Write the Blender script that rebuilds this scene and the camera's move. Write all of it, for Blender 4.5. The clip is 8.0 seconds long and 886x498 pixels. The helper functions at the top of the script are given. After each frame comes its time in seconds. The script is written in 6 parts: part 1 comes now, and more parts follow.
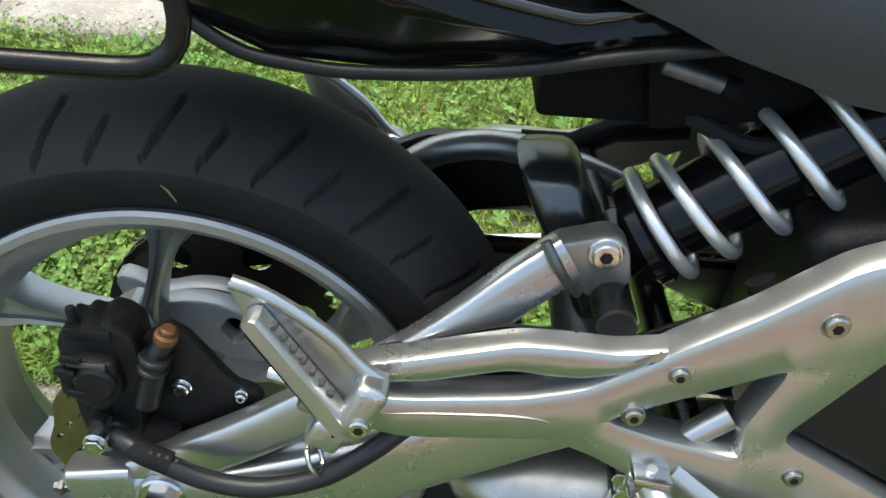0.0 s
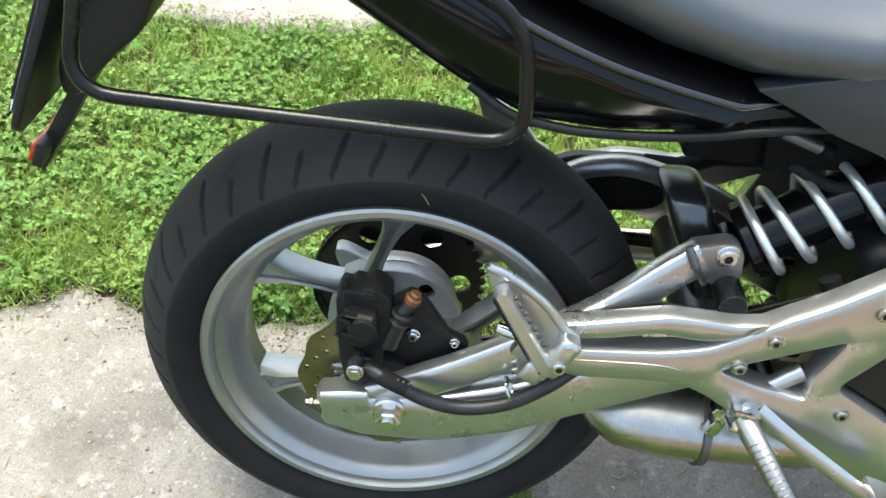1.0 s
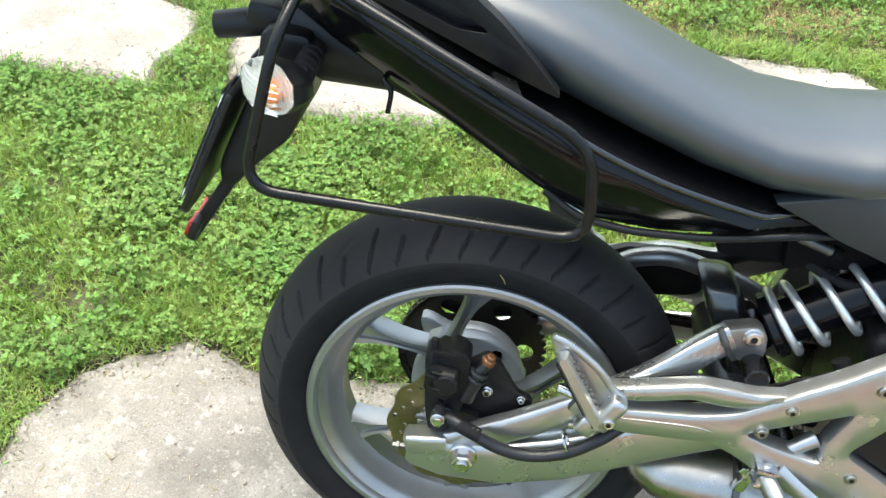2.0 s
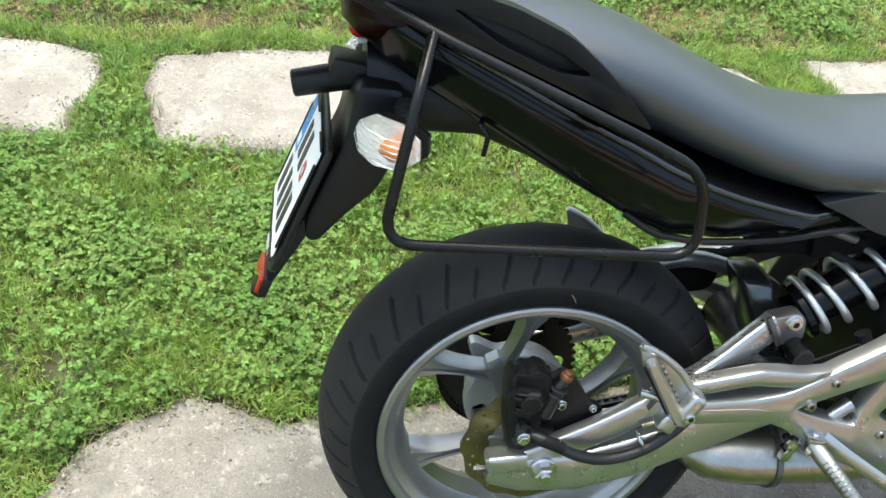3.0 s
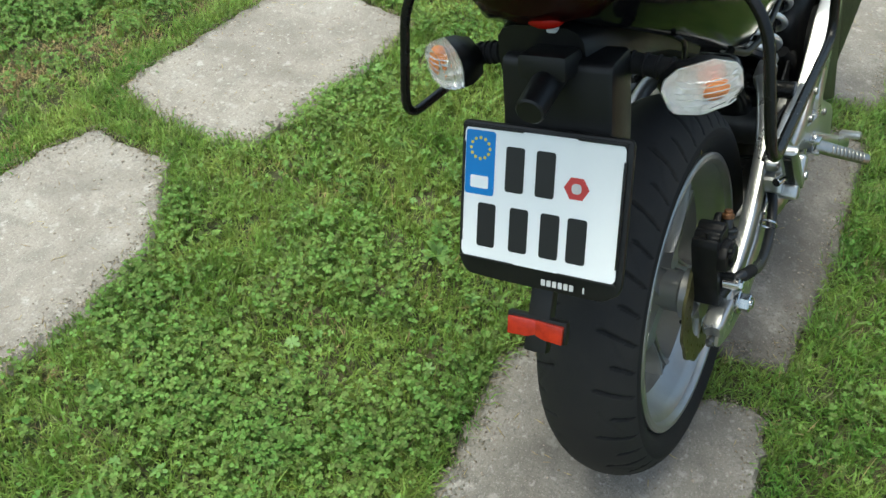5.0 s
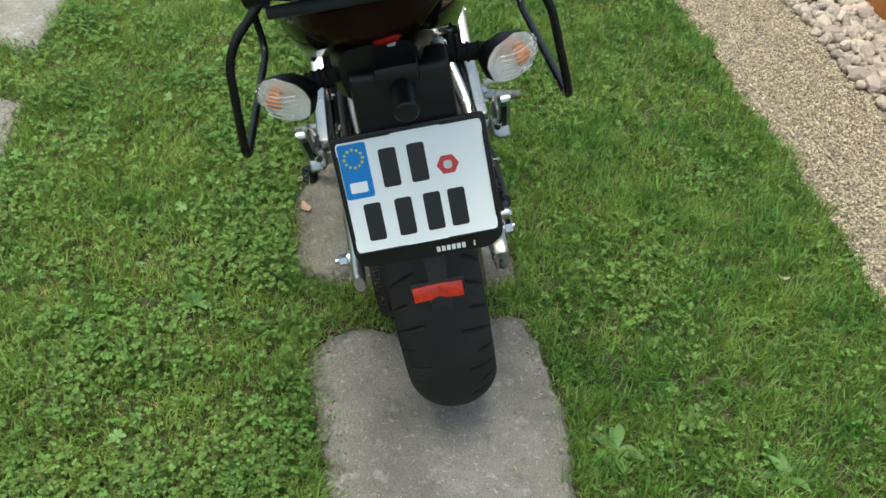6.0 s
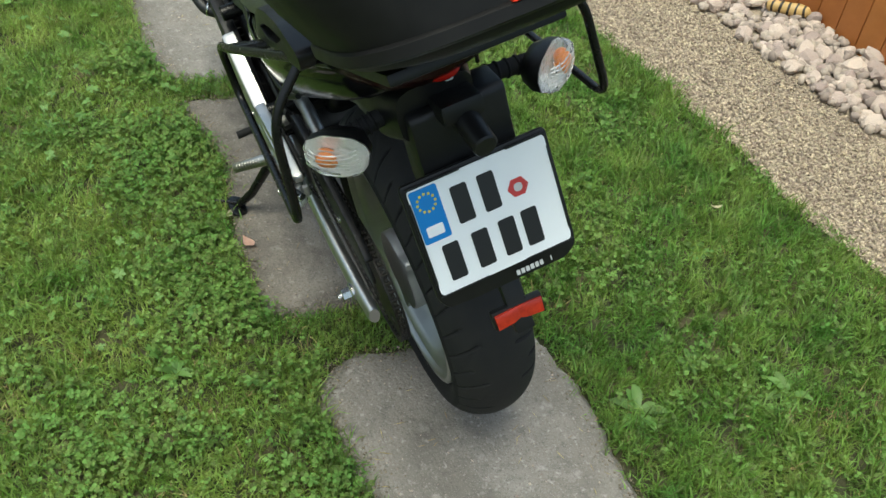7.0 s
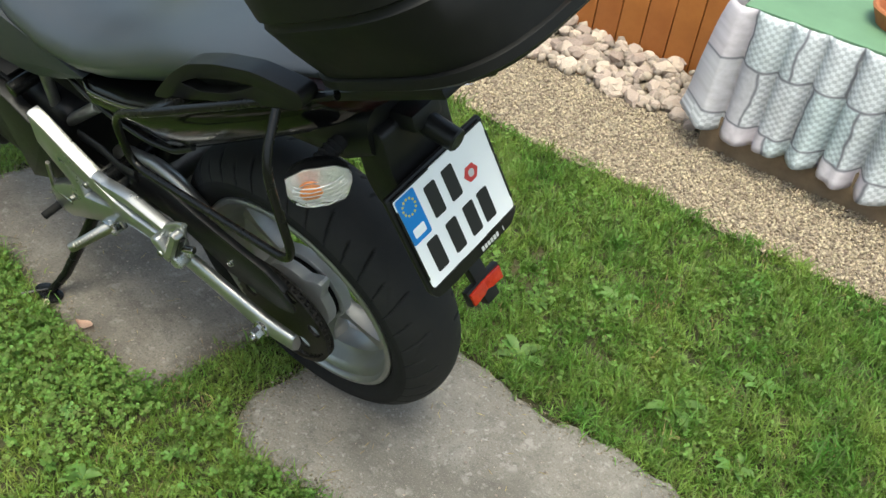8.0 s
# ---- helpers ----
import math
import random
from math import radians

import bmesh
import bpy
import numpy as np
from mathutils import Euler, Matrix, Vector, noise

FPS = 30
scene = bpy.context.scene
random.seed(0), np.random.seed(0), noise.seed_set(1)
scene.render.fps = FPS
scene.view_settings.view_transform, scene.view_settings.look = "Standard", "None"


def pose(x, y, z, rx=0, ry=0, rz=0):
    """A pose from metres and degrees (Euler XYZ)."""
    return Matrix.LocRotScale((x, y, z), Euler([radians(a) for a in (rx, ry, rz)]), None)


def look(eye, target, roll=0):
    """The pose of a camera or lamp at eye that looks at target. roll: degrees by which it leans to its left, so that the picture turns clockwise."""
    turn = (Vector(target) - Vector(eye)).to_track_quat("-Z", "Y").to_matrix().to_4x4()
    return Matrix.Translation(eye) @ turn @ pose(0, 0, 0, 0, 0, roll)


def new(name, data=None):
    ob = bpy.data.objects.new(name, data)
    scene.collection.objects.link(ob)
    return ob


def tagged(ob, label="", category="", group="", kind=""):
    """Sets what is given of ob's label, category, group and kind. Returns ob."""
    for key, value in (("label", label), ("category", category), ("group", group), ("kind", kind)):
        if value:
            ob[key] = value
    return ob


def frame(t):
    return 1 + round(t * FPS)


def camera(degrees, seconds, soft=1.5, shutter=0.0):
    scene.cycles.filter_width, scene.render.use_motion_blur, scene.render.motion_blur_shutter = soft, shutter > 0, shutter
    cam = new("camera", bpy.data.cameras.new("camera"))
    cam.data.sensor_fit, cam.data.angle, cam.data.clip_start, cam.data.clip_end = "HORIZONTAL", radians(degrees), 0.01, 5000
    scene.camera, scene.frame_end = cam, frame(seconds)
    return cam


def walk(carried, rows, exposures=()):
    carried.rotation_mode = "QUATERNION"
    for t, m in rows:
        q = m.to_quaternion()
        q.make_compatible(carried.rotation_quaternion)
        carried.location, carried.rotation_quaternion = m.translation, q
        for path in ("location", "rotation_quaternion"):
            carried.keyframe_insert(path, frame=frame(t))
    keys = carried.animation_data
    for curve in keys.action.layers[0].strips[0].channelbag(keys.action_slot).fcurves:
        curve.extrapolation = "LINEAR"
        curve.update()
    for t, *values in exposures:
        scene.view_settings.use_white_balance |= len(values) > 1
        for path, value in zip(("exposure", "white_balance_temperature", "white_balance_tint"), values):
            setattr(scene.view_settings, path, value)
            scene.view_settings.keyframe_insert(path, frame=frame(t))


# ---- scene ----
# camera and its walk
cam = camera(51.7, 8.0)
PATH = [
    (0, (0.244, -0.421, 1.054), (0.208, 0.918, -0.431), 0.3),
    (0.5, (0.156, -0.485, 1.176), (0.084, 0.817, -0.34), 1.4),
    (1, (0.034, -0.594, 1.294), (0.063, 0.672, -0.254), 5.2),
    (1.5, (-0.029, -0.664, 1.398), (0.02, 0.656, -0.104), 7.9),
    (2, (0.001, -0.739, 1.458), (-0.095, 0.639, 0.011), 3.7),
    (2.2, (-0.036, -0.756, 1.485), (-0.124, 0.625, 0.041), 4.5),
    (3.3, (-0.461, -0.738, 1.497), (-0.031, 0.64, 0.113), 6.9),
    (3.5, (-0.526, -0.669, 1.473), (-0.058, 0.724, 0.117), 4.1),
    (4, (-0.721, -0.475, 1.455), (0.027, 0.748, 0.06), 7.6),
    (4.2, (-0.845, -0.417, 1.445), (0.094, 0.7, 0.077), 7.3),
    (5.3, (-1.159, 0.027, 1.395), (0.242, 0.39, 0.015), 6.7),
    (5.5, (-1.193, 0.092, 1.401), (0.294, 0.22, 0.069), 8.6),
    (6, (-1.354, 0.343, 1.45), (0.143, 0.012, 0.166), 8.8),
    (6.5, (-1.328, 0.522, 1.477), (0.169, -0.071, 0.291), 10.4),
    (7, (-1.161, 0.683, 1.463), (0.162, -0.047, 0.154), 6.6),
    (7.5, (-1.082, 0.87, 1.467), (0.048, -0.222, 0.23), 7.3),
    (8, (-0.937, 1.089, 1.467), (-0.079, -0.235, 0.238), 7.7),
]
EXPOSURES = [(0.0, 1.62, 6550, -1), (0.5, 1.95, 6550, -1), (2.2, 2.0, 6550, -1), (3.4, 1.5, 6550, -1), (4.2, 1.35, 6500, -3), (5.3, 0.9, 6400, -6), (7.0, 0.76, 6450, -6), (8.0, 0.98, 6700, -4)]
walk(cam, [(t, look(eye, target, roll)) for t, eye, target, roll in PATH], EXPOSURES)

# daylight under a bright, thinly clouded sky
SUN_UP, SUN_ROUND = 74.0, 325.0
world = bpy.data.worlds.new("sky")
scene.world = world
world.use_nodes = True
wn = world.node_tree.nodes
sky = wn.new("ShaderNodeTexSky")
sky.sky_type, sky.sun_disc = "NISHITA", False
sky.sun_elevation, sky.sun_rotation = radians(SUN_UP), radians(SUN_ROUND)
sky.air_density, sky.dust_density, sky.ozone_density = 1.0, 6.0, 1.0
wn["Background"].inputs["Strength"].default_value = 0.15
world.node_tree.links.new(sky.outputs[0], wn["Background"].inputs["Color"])
sun = new("sun", bpy.data.lights.new("sun", "SUN"))
sun.data.energy, sun.data.angle, sun.data.color = 1.0, radians(30), (1.0, 0.96, 0.9)
sd = Vector((math.sin(radians(SUN_ROUND)) * math.cos(radians(SUN_UP)), math.cos(radians(SUN_ROUND)) * math.cos(radians(SUN_UP)), math.sin(radians(SUN_UP))))
sun.matrix_world = look(sd * 10, (0, 0, 0))


# ---------------------------------------------------------------- materials
def mat(name, col, rough=0.5, metal=0.0, col2=None, scale=20.0, bump=0.0, bscale=200.0, rvar=0.0, island=0.0, rand=0.0, coat=0.0, mix=(0.35, 0.7), spec=0.5, thin=0.0):
    """A node material: two colours mixed by coarse and fine noise, with relief and changing roughness."""
    m = bpy.data.materials.new(name)
    m.use_nodes = True
    nt = m.node_tree
    n, l = nt.nodes, nt.links
    b = n["Principled BSDF"]
    b.inputs["Metallic"].default_value = metal
    b.inputs["Roughness"].default_value = rough
    b.inputs["Coat Weight"].default_value = coat
    b.inputs["Coat Roughness"].default_value = 0.08
    b.inputs["Specular IOR Level"].default_value = spec
    tc = n.new("ShaderNodeTexCoord")
    big = n.new("ShaderNodeTexNoise")
    big.inputs["Scale"].default_value, big.inputs["Detail"].default_value, big.inputs["Roughness"].default_value = scale, 8, 0.65
    l.new(tc.outputs["Object"], big.inputs["Vector"])
    ramp = n.new("ShaderNodeValToRGB")
    ramp.color_ramp.elements[0].position, ramp.color_ramp.elements[1].position = mix
    ramp.color_ramp.elements[0].color = (*col, 1)
    ramp.color_ramp.elements[1].color = (*(col2 or [c * 0.8 for c in col]), 1)
    l.new(big.outputs["Fac"], ramp.inputs["Fac"])
    out = ramp.outputs["Color"]
    if island or rand:
        g = n.new("ShaderNodeNewGeometry") if island else n.new("ShaderNodeObjectInfo")
        hsv = n.new("ShaderNodeHueSaturation")
        amount = island or rand
        for sock, lo, hi in (("Value", 1 - amount, 1 + amount), ("Hue", 0.5 - 0.04 * amount, 0.5 + 0.04 * amount)):
            r = n.new("ShaderNodeMapRange")
            r.inputs["To Min"].default_value, r.inputs["To Max"].default_value = lo, hi
            l.new(g.outputs["Random Per Island" if island else "Random"], r.inputs["Value"])
            l.new(r.outputs[0], hsv.inputs[sock])
        l.new(out, hsv.inputs["Color"])
        out = hsv.outputs["Color"]
    l.new(out, b.inputs["Base Color"])
    fine = n.new("ShaderNodeTexNoise")
    fine.inputs["Scale"].default_value, fine.inputs["Detail"].default_value = bscale, 4
    l.new(tc.outputs["Object"], fine.inputs["Vector"])
    if rvar:
        r = n.new("ShaderNodeMapRange")
        r.inputs["To Min"].default_value, r.inputs["To Max"].default_value = max(rough - rvar, 0.02), min(rough + rvar, 1)
        l.new(big.outputs["Fac"], r.inputs["Value"])
        l.new(r.outputs[0], b.inputs["Roughness"])
    if bump:
        bp = n.new("ShaderNodeBump")
        bp.inputs["Strength"].default_value, bp.inputs["Distance"].default_value = 1.0, bump
        l.new(fine.outputs["Fac"], bp.inputs["Height"])
        l.new(bp.outputs[0], b.inputs["Normal"])
    if thin:
        tr = n.new("ShaderNodeBsdfTranslucent")
        mx = n.new("ShaderNodeMixShader")
        mx.inputs["Fac"].default_value = thin
        l.new(out, tr.inputs["Color"])
        l.new(b.outputs[0], mx.inputs[1])
        l.new(tr.outputs[0], mx.inputs[2])
        l.new(mx.outputs[0], n["Material Output"].inputs["Surface"])
    return m


SILVER = mat("silver_paint", (0.47, 0.475, 0.468), 0.28, 0.88, (0.43, 0.435, 0.428), 12, 0, 1500, 0.03)
RIMPAINT = mat("rim_paint", (0.35, 0.352, 0.343), 0.36, 0.8, (0.295, 0.297, 0.288), 14, 0, 1500, 0.05)
HUBPAINT = mat("hub_paint", (0.40, 0.405, 0.40), 0.35, 0.35, (0.34, 0.345, 0.34), 14, 0, 1500, 0.05)
SPRING = mat("spring_silver", (0.74, 0.74, 0.73), 0.3, 0.75, (0.66, 0.66, 0.65), 14, 0, 800, 0.05)
CHROME = mat("bright_steel", (0.55, 0.55, 0.54), 0.2, 1.0, (0.6, 0.6, 0.6), 60, 0, 300, 0.1)
BRUSHED = mat("brushed_steel", (0.42, 0.405, 0.37), 0.3, 1.0, (0.33, 0.32, 0.29), 40, 0.00005, 900, 0.1)
GREYMETAL = mat("grey_cast_metal", (0.15, 0.15, 0.145), 0.4, 0.8, (0.11, 0.11, 0.105), 40, 0.0002, 700, 0.1)
LUGMETAL = mat("satin_grey_metal", (0.32, 0.315, 0.30), 0.35, 0.85, (0.25, 0.245, 0.235), 40, 0.0001, 700, 0.08)
TREAD = mat("lighter_tread_rubber", (0.015, 0.015, 0.016), 0.75, 0.0, (0.023, 0.0225, 0.0215), 18, 0.0003, 500, 0.1, spec=0.25)
RUBBER = mat("tyre_rubber", (0.009, 0.009, 0.010), 0.8, 0.0, (0.016, 0.0155, 0.015), 25, 0.0003, 500, 0.1, spec=0.2)
BLACKPLASTIC = mat("black_plastic", (0.005, 0.005, 0.0055), 0.42, 0.0, (0.008, 0.008, 0.008), 30, 0.00015, 900, 0.1, spec=0.35)
BLACKGLOSS = mat("black_gloss_paint", (0.003, 0.003, 0.0035), 0.14, 0.0, (0.005, 0.005, 0.0055), 10, 0, 300, 0.04, spec=0.26)
BLACKMATT = mat("black_matt_paint", (0.004, 0.004, 0.004), 0.26, 0.0, (0.006, 0.006, 0.006), 40, 0.0001, 900, 0.08, spec=0.3)
SEATSKIN = mat("seat_vinyl", (0.026, 0.032, 0.039), 0.36, 0.0, (0.031, 0.037, 0.045), 12, 0.0002, 1400, 0.04, spec=1.0)
COVERGREY = mat("cover_plastic", (0.020, 0.024, 0.028), 0.45, 0.0, (0.024, 0.028, 0.033), 12, 0.0002, 1400, 0.04, spec=0.45)
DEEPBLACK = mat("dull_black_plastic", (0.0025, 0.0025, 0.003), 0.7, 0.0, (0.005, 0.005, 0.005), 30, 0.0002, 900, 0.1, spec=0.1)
SATINBLACK = mat("satin_black_plastic", (0.005, 0.005, 0.0055), 0.38, 0.0, (0.008, 0.008, 0.008), 30, 0.0001, 900, 0.08, spec=0.25)
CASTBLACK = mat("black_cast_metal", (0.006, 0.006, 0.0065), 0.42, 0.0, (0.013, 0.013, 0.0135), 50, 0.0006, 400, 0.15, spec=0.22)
CLEARCOAT = mat("black_clear_coat", (0.003, 0.003, 0.0035), 0.1, 0.0, (0.005, 0.005, 0.0055), 10, 0, 300, 0.03, coat=1.0)
CASEPLASTIC = mat("case_plastic", (0.006, 0.006, 0.0062), 0.5, 0.0, (0.009, 0.009, 0.009), 30, 0.0002, 900, 0.1, spec=0.2)
DARKALLOY = mat("dark_alloy", (0.11, 0.112, 0.11), 0.24, 0.85, (0.08, 0.082, 0.08), 30, 0.0001, 700, 0.08)
HOSE = mat("rubber_hose", (0.007, 0.0075, 0.009), 0.42, 0.0, (0.011, 0.0115, 0.013), 30, 0.0001, 700, 0.06)
BRASS = mat("orange_zinc", (0.19, 0.085, 0.034), 0.5, 0.4, (0.14, 0.06, 0.022), 60)
DISC = mat("brake_disc_bronze", (0.20, 0.18, 0.08), 0.38, 0.85, (0.14, 0.13, 0.06), 60, 0.0001, 600, 0.1)
CHAINMETAL = mat("oiled_chain", (0.06, 0.055, 0.05), 0.45, 0.8, (0.03, 0.028, 0.025), 200)
PLATEWHITE = mat("plate_white", (0.86, 0.88, 0.90), 0.35, 0.0, (0.82, 0.84, 0.86), 8)
PLATEBLUE = mat("plate_blue", (0.008, 0.20, 0.58), 0.35, 0.0, (0.008, 0.18, 0.54), 8)
INKBLACK = mat("plate_ink", (0.012, 0.012, 0.014), 0.4)
STICKERRED = mat("sticker_red", (0.55, 0.05, 0.05), 0.4)
STARYELLOW = mat("star_yellow", (0.75, 0.60, 0.08), 0.4)
PALE = mat("print_pale", (0.6, 0.6, 0.6), 0.5)
REDLENS = mat("red_lens", (0.42, 0.010, 0.006), 0.25, 0.0, (0.26, 0.006, 0.004), 40, 0.0004, 500, spec=0.2)
REDDARK = mat("dark_red_lens", (0.016, 0.002, 0.0018), 0.25, 0.0, (0.011, 0.002, 0.0018), 40, 0.0004, 500, spec=0.15)
REDMID = mat("red_prisms", (0.46, 0.026, 0.009), 0.2, 0.0, (0.24, 0.011, 0.005), 60, 0.0004, 500, coat=0.4)
REDBRIGHT = mat("red_reflector", (0.85, 0.05, 0.02), 0.2, 0.0, (0.7, 0.04, 0.015), 60, 0.0004, 500, coat=0.5)
AMBER = mat("amber_bulb", (0.75, 0.22, 0.03), 0.3)
CONCRETE = mat("concrete", (0.240, 0.220, 0.190), 0.9, 0.0, (0.134, 0.120, 0.102), 6, 0.003, 140, 0.05, mix=(0.3, 0.72))
# browner gritty concrete whose colour also holds some shade from under the motorcycle
BROWNCONCRETE = mat("brown_shaded_concrete", (0.205, 0.182, 0.154), 0.9, 0.0, (0.10, 0.087, 0.071), 9, 0.003, 140, 0.05, mix=(0.3, 0.72))
PALECONCRETE = mat("pale_concrete", (0.285, 0.262, 0.232), 0.9, 0.0, (0.180, 0.163, 0.141), 8, 0.002, 140, 0.05, mix=(0.3, 0.75))
SOIL = mat("soil_and_thatch", (0.028, 0.036, 0.012), 0.95, 0.0, (0.085, 0.07, 0.035), 6, 0.006, 60)
EARTH = mat("dry_earth", (0.20, 0.165, 0.118), 0.95, 0.0, (0.14, 0.112, 0.078), 60, island=0.3)
GRAVELBED = mat("gravel_bed", (0.38, 0.315, 0.235), 0.95, 0.0, (0.27, 0.225, 0.165), 60, 0.006, 120)
PEBBLE = mat("pebble", (0.41, 0.335, 0.25), 0.85, 0.0, (0.26, 0.21, 0.15), 80, 0.0004, 400, island=0.5)
STONE = mat("pale_stone", (0.49, 0.40, 0.345), 0.8, 0.0, (0.34, 0.27, 0.23), 25, 0.0012, 150, rand=0.3)
SMALLSTONE = mat("small_stone", (0.36, 0.30, 0.25), 0.85, 0.0, (0.26, 0.215, 0.18), 40, 0.0008, 200, island=0.3)
FENCEWOOD = mat("stained_wood", (0.37, 0.132, 0.031), 0.5, 0.0, (0.30, 0.103, 0.023), 14, 0.0005, 160, rand=0.06)
GRASS = mat("grass_blade", (0.066, 0.170, 0.021), 0.5, 0.0, (0.21, 0.295, 0.058), 5, island=0.5, thin=0.4, mix=(0.30, 0.66))
PALEGRASS = mat("pale_grass_blade", (0.118, 0.228, 0.034), 0.5, 0.0, (0.30, 0.38, 0.088), 5, island=0.5, thin=0.45, mix=(0.30, 0.66))
CLOVER = mat("clover_leaf", (0.098, 0.186, 0.038), 0.62, 0.0, (0.175, 0.260, 0.062), 5, island=0.5, thin=0.35, spec=0.25)
DRYGRASS = mat("dry_grass", (0.36, 0.29, 0.14), 0.7, 0.0, (0.27, 0.20, 0.09), 4, island=0.35, thin=0.3)
WEED = mat("weed_leaf", (0.115, 0.23, 0.048), 0.5, 0.0, (0.17, 0.285, 0.075), 9, rand=0.2, thin=0.35)


def weathered(m, dark, pale):
    """Adds stains, lichen spots and grit to a concrete material."""
    n, l = m.node_tree.nodes, m.node_tree.links
    b = n["Principled BSDF"]
    src = b.inputs["Base Color"].links[0].from_socket
    tc = n.new("ShaderNodeTexCoord")
    for scale, lo, hi, colour, amount in ((2.3, 0.50, 0.66, dark, 0.5), (7, 0.50, 0.66, pale, 0.2), (14, 0.54, 0.66, dark, 0.5), (26, 0.60, 0.68, pale, 0.4), (48, 0.58, 0.70, dark, 0.5), (75, 0.59, 0.70, pale, 0.55), (170, 0.52, 0.68, dark, 0.6), (330, 0.56, 0.70, pale, 0.5), (5, 0.52, 0.66, dark, 0.45)):
        t = n.new("ShaderNodeTexNoise")
        t.inputs["Scale"].default_value, t.inputs["Detail"].default_value = scale, 6
        l.new(tc.outputs["Object"], t.inputs["Vector"])
        r = n.new("ShaderNodeMapRange")
        r.inputs["From Min"].default_value, r.inputs["From Max"].default_value = lo, hi
        r.inputs["To Max"].default_value = amount
        l.new(t.outputs["Fac"], r.inputs["Value"])
        x = n.new("ShaderNodeMix")
        x.data_type = "RGBA"
        x.inputs["B"].default_value = (*colour, 1)
        l.new(r.outputs[0], x.inputs["Factor"])
        l.new(src, x.inputs["A"])
        src = x.outputs["Result"]
    l.new(src, b.inputs["Base Color"])
    lumps = n.new("ShaderNodeTexVoronoi")
    lumps.feature = "SMOOTH_F1"
    lumps.inputs["Scale"].default_value = 42
    wob = n.new("ShaderNodeTexNoise")
    wob.inputs["Scale"].default_value, wob.inputs["Detail"].default_value = 16, 5
    l.new(tc.outputs["Object"], lumps.inputs["Vector"])
    l.new(tc.outputs["Object"], wob.inputs["Vector"])
    both = n.new("ShaderNodeMath")
    both.operation = "MULTIPLY"
    l.new(lumps.outputs["Distance"], both.inputs[0])
    l.new(wob.outputs["Fac"], both.inputs[1])
    bp = n.new("ShaderNodeBump")
    bp.inputs["Strength"].default_value, bp.inputs["Distance"].default_value = 1.0, 0.005
    l.new(both.outputs[0], bp.inputs["Height"])
    fine = b.inputs["Normal"].links[0].from_node
    l.new(bp.outputs[0], fine.inputs["Normal"])


weathered(CONCRETE, (0.10, 0.092, 0.078), (0.40, 0.385, 0.355))
weathered(BROWNCONCRETE, (0.075, 0.066, 0.054), (0.30, 0.285, 0.255))
weathered(PALECONCRETE, (0.135, 0.122, 0.104), (0.46, 0.45, 0.42))


# ---------------------------------------------------------------- mesh helpers
def finish(bm, name, material, smooth=40):
    bmesh.ops.recalc_face_normals(bm, faces=bm.faces)
    for f in bm.faces:
        f.smooth = True
    for e in bm.edges:
        if len(e.link_faces) == 2 and e.calc_face_angle(0) > radians(smooth):
            e.smooth = False
    me = bpy.data.meshes.new(name)
    bm.to_mesh(me)
    bm.free()
    me.materials.append(material)
    return me


def part(name, bm, material, parent, label="", smooth=40):
    """Links a bmesh as one mesh object under a thing or a part."""
    ob = new(name, finish(bm, name, material, smooth))
    ob.parent = parent
    return tagged(ob, label) if label else ob


def thing(name, label, category, m=None, group="", kind=""):
    ob = new(name)
    ob.empty_display_size = 0.05
    if m:
        ob.matrix_world = m
    return tagged(ob, label, category, group, kind)


def merged(*bms):
    out = bms[0]
    for b in bms[1:]:
        me = bpy.data.meshes.new("join")
        b.to_mesh(me)
        b.free()
        out.from_mesh(me)
        bpy.data.meshes.remove(me)
    return out


def box(c, s, rot=(0, 0, 0), bevel=0.0, seg=2):
    bm = bmesh.new()
    bmesh.ops.create_cube(bm, size=1)
    bmesh.ops.scale(bm, vec=s, verts=bm.verts)
    if bevel:
        bmesh.ops.bevel(bm, geom=bm.edges[:], offset=bevel, segments=seg, affect="EDGES", profile=0.6)
    bm.transform(pose(*c, *rot))
    return bm


def extrude(poly, y0, y1, bevel=0.0, holes=(), seg=2):
    """A plate with the outline poly (x, z), from y0 to y1, its edges rounded."""
    bm = bmesh.new()
    loops = [poly, *holes]
    edges = []
    for lp in loops:
        vs = [bm.verts.new((x, y0, z)) for x, z in lp]
        edges += [bm.edges.new((vs[i], vs[(i + 1) % len(vs)])) for i in range(len(vs))]
    if holes:
        bmesh.ops.triangle_fill(bm, use_beauty=True, use_dissolve=True, edges=edges)
    else:
        bm.faces.new(bm.verts[:])
    r = bmesh.ops.extrude_face_region(bm, geom=bm.faces[:])
    bmesh.ops.translate(bm, vec=(0, y1 - y0, 0), verts=[v for v in r["geom"] if isinstance(v, bmesh.types.BMVert)])
    bmesh.ops.recalc_face_normals(bm, faces=bm.faces)
    if bevel:
        es = [e for e in bm.edges if len(e.link_faces) == 2 and e.calc_face_angle(0) > radians(60) and abs(e.verts[0].co.y - e.verts[1].co.y) < 1e-5]
        bmesh.ops.bevel(bm, geom=es, offset=bevel, segments=seg, affect="EDGES", profile=0.5, clamp_overlap=True)
    return bm


def rounded(poly, r=0.01, n=3):
    """The outline with its corners rounded."""
    out = []
    k = len(poly)
    for i in range(k):
        a, b, c = Vector(poly[i - 1]), Vector(poly[i]), Vector(poly[(i + 1) % k])
        u, v = a - b, c - b
        d = min(r, u.length * 0.45, v.length * 0.45)
        p, q = b + u.normalized() * d, b + v.normalized() * d
        for j in range(n + 1):
            t = j / n
            out.append(tuple((1 - t) ** 2 * p + 2 * t * (1 - t) * b + t * t * q))
    return out


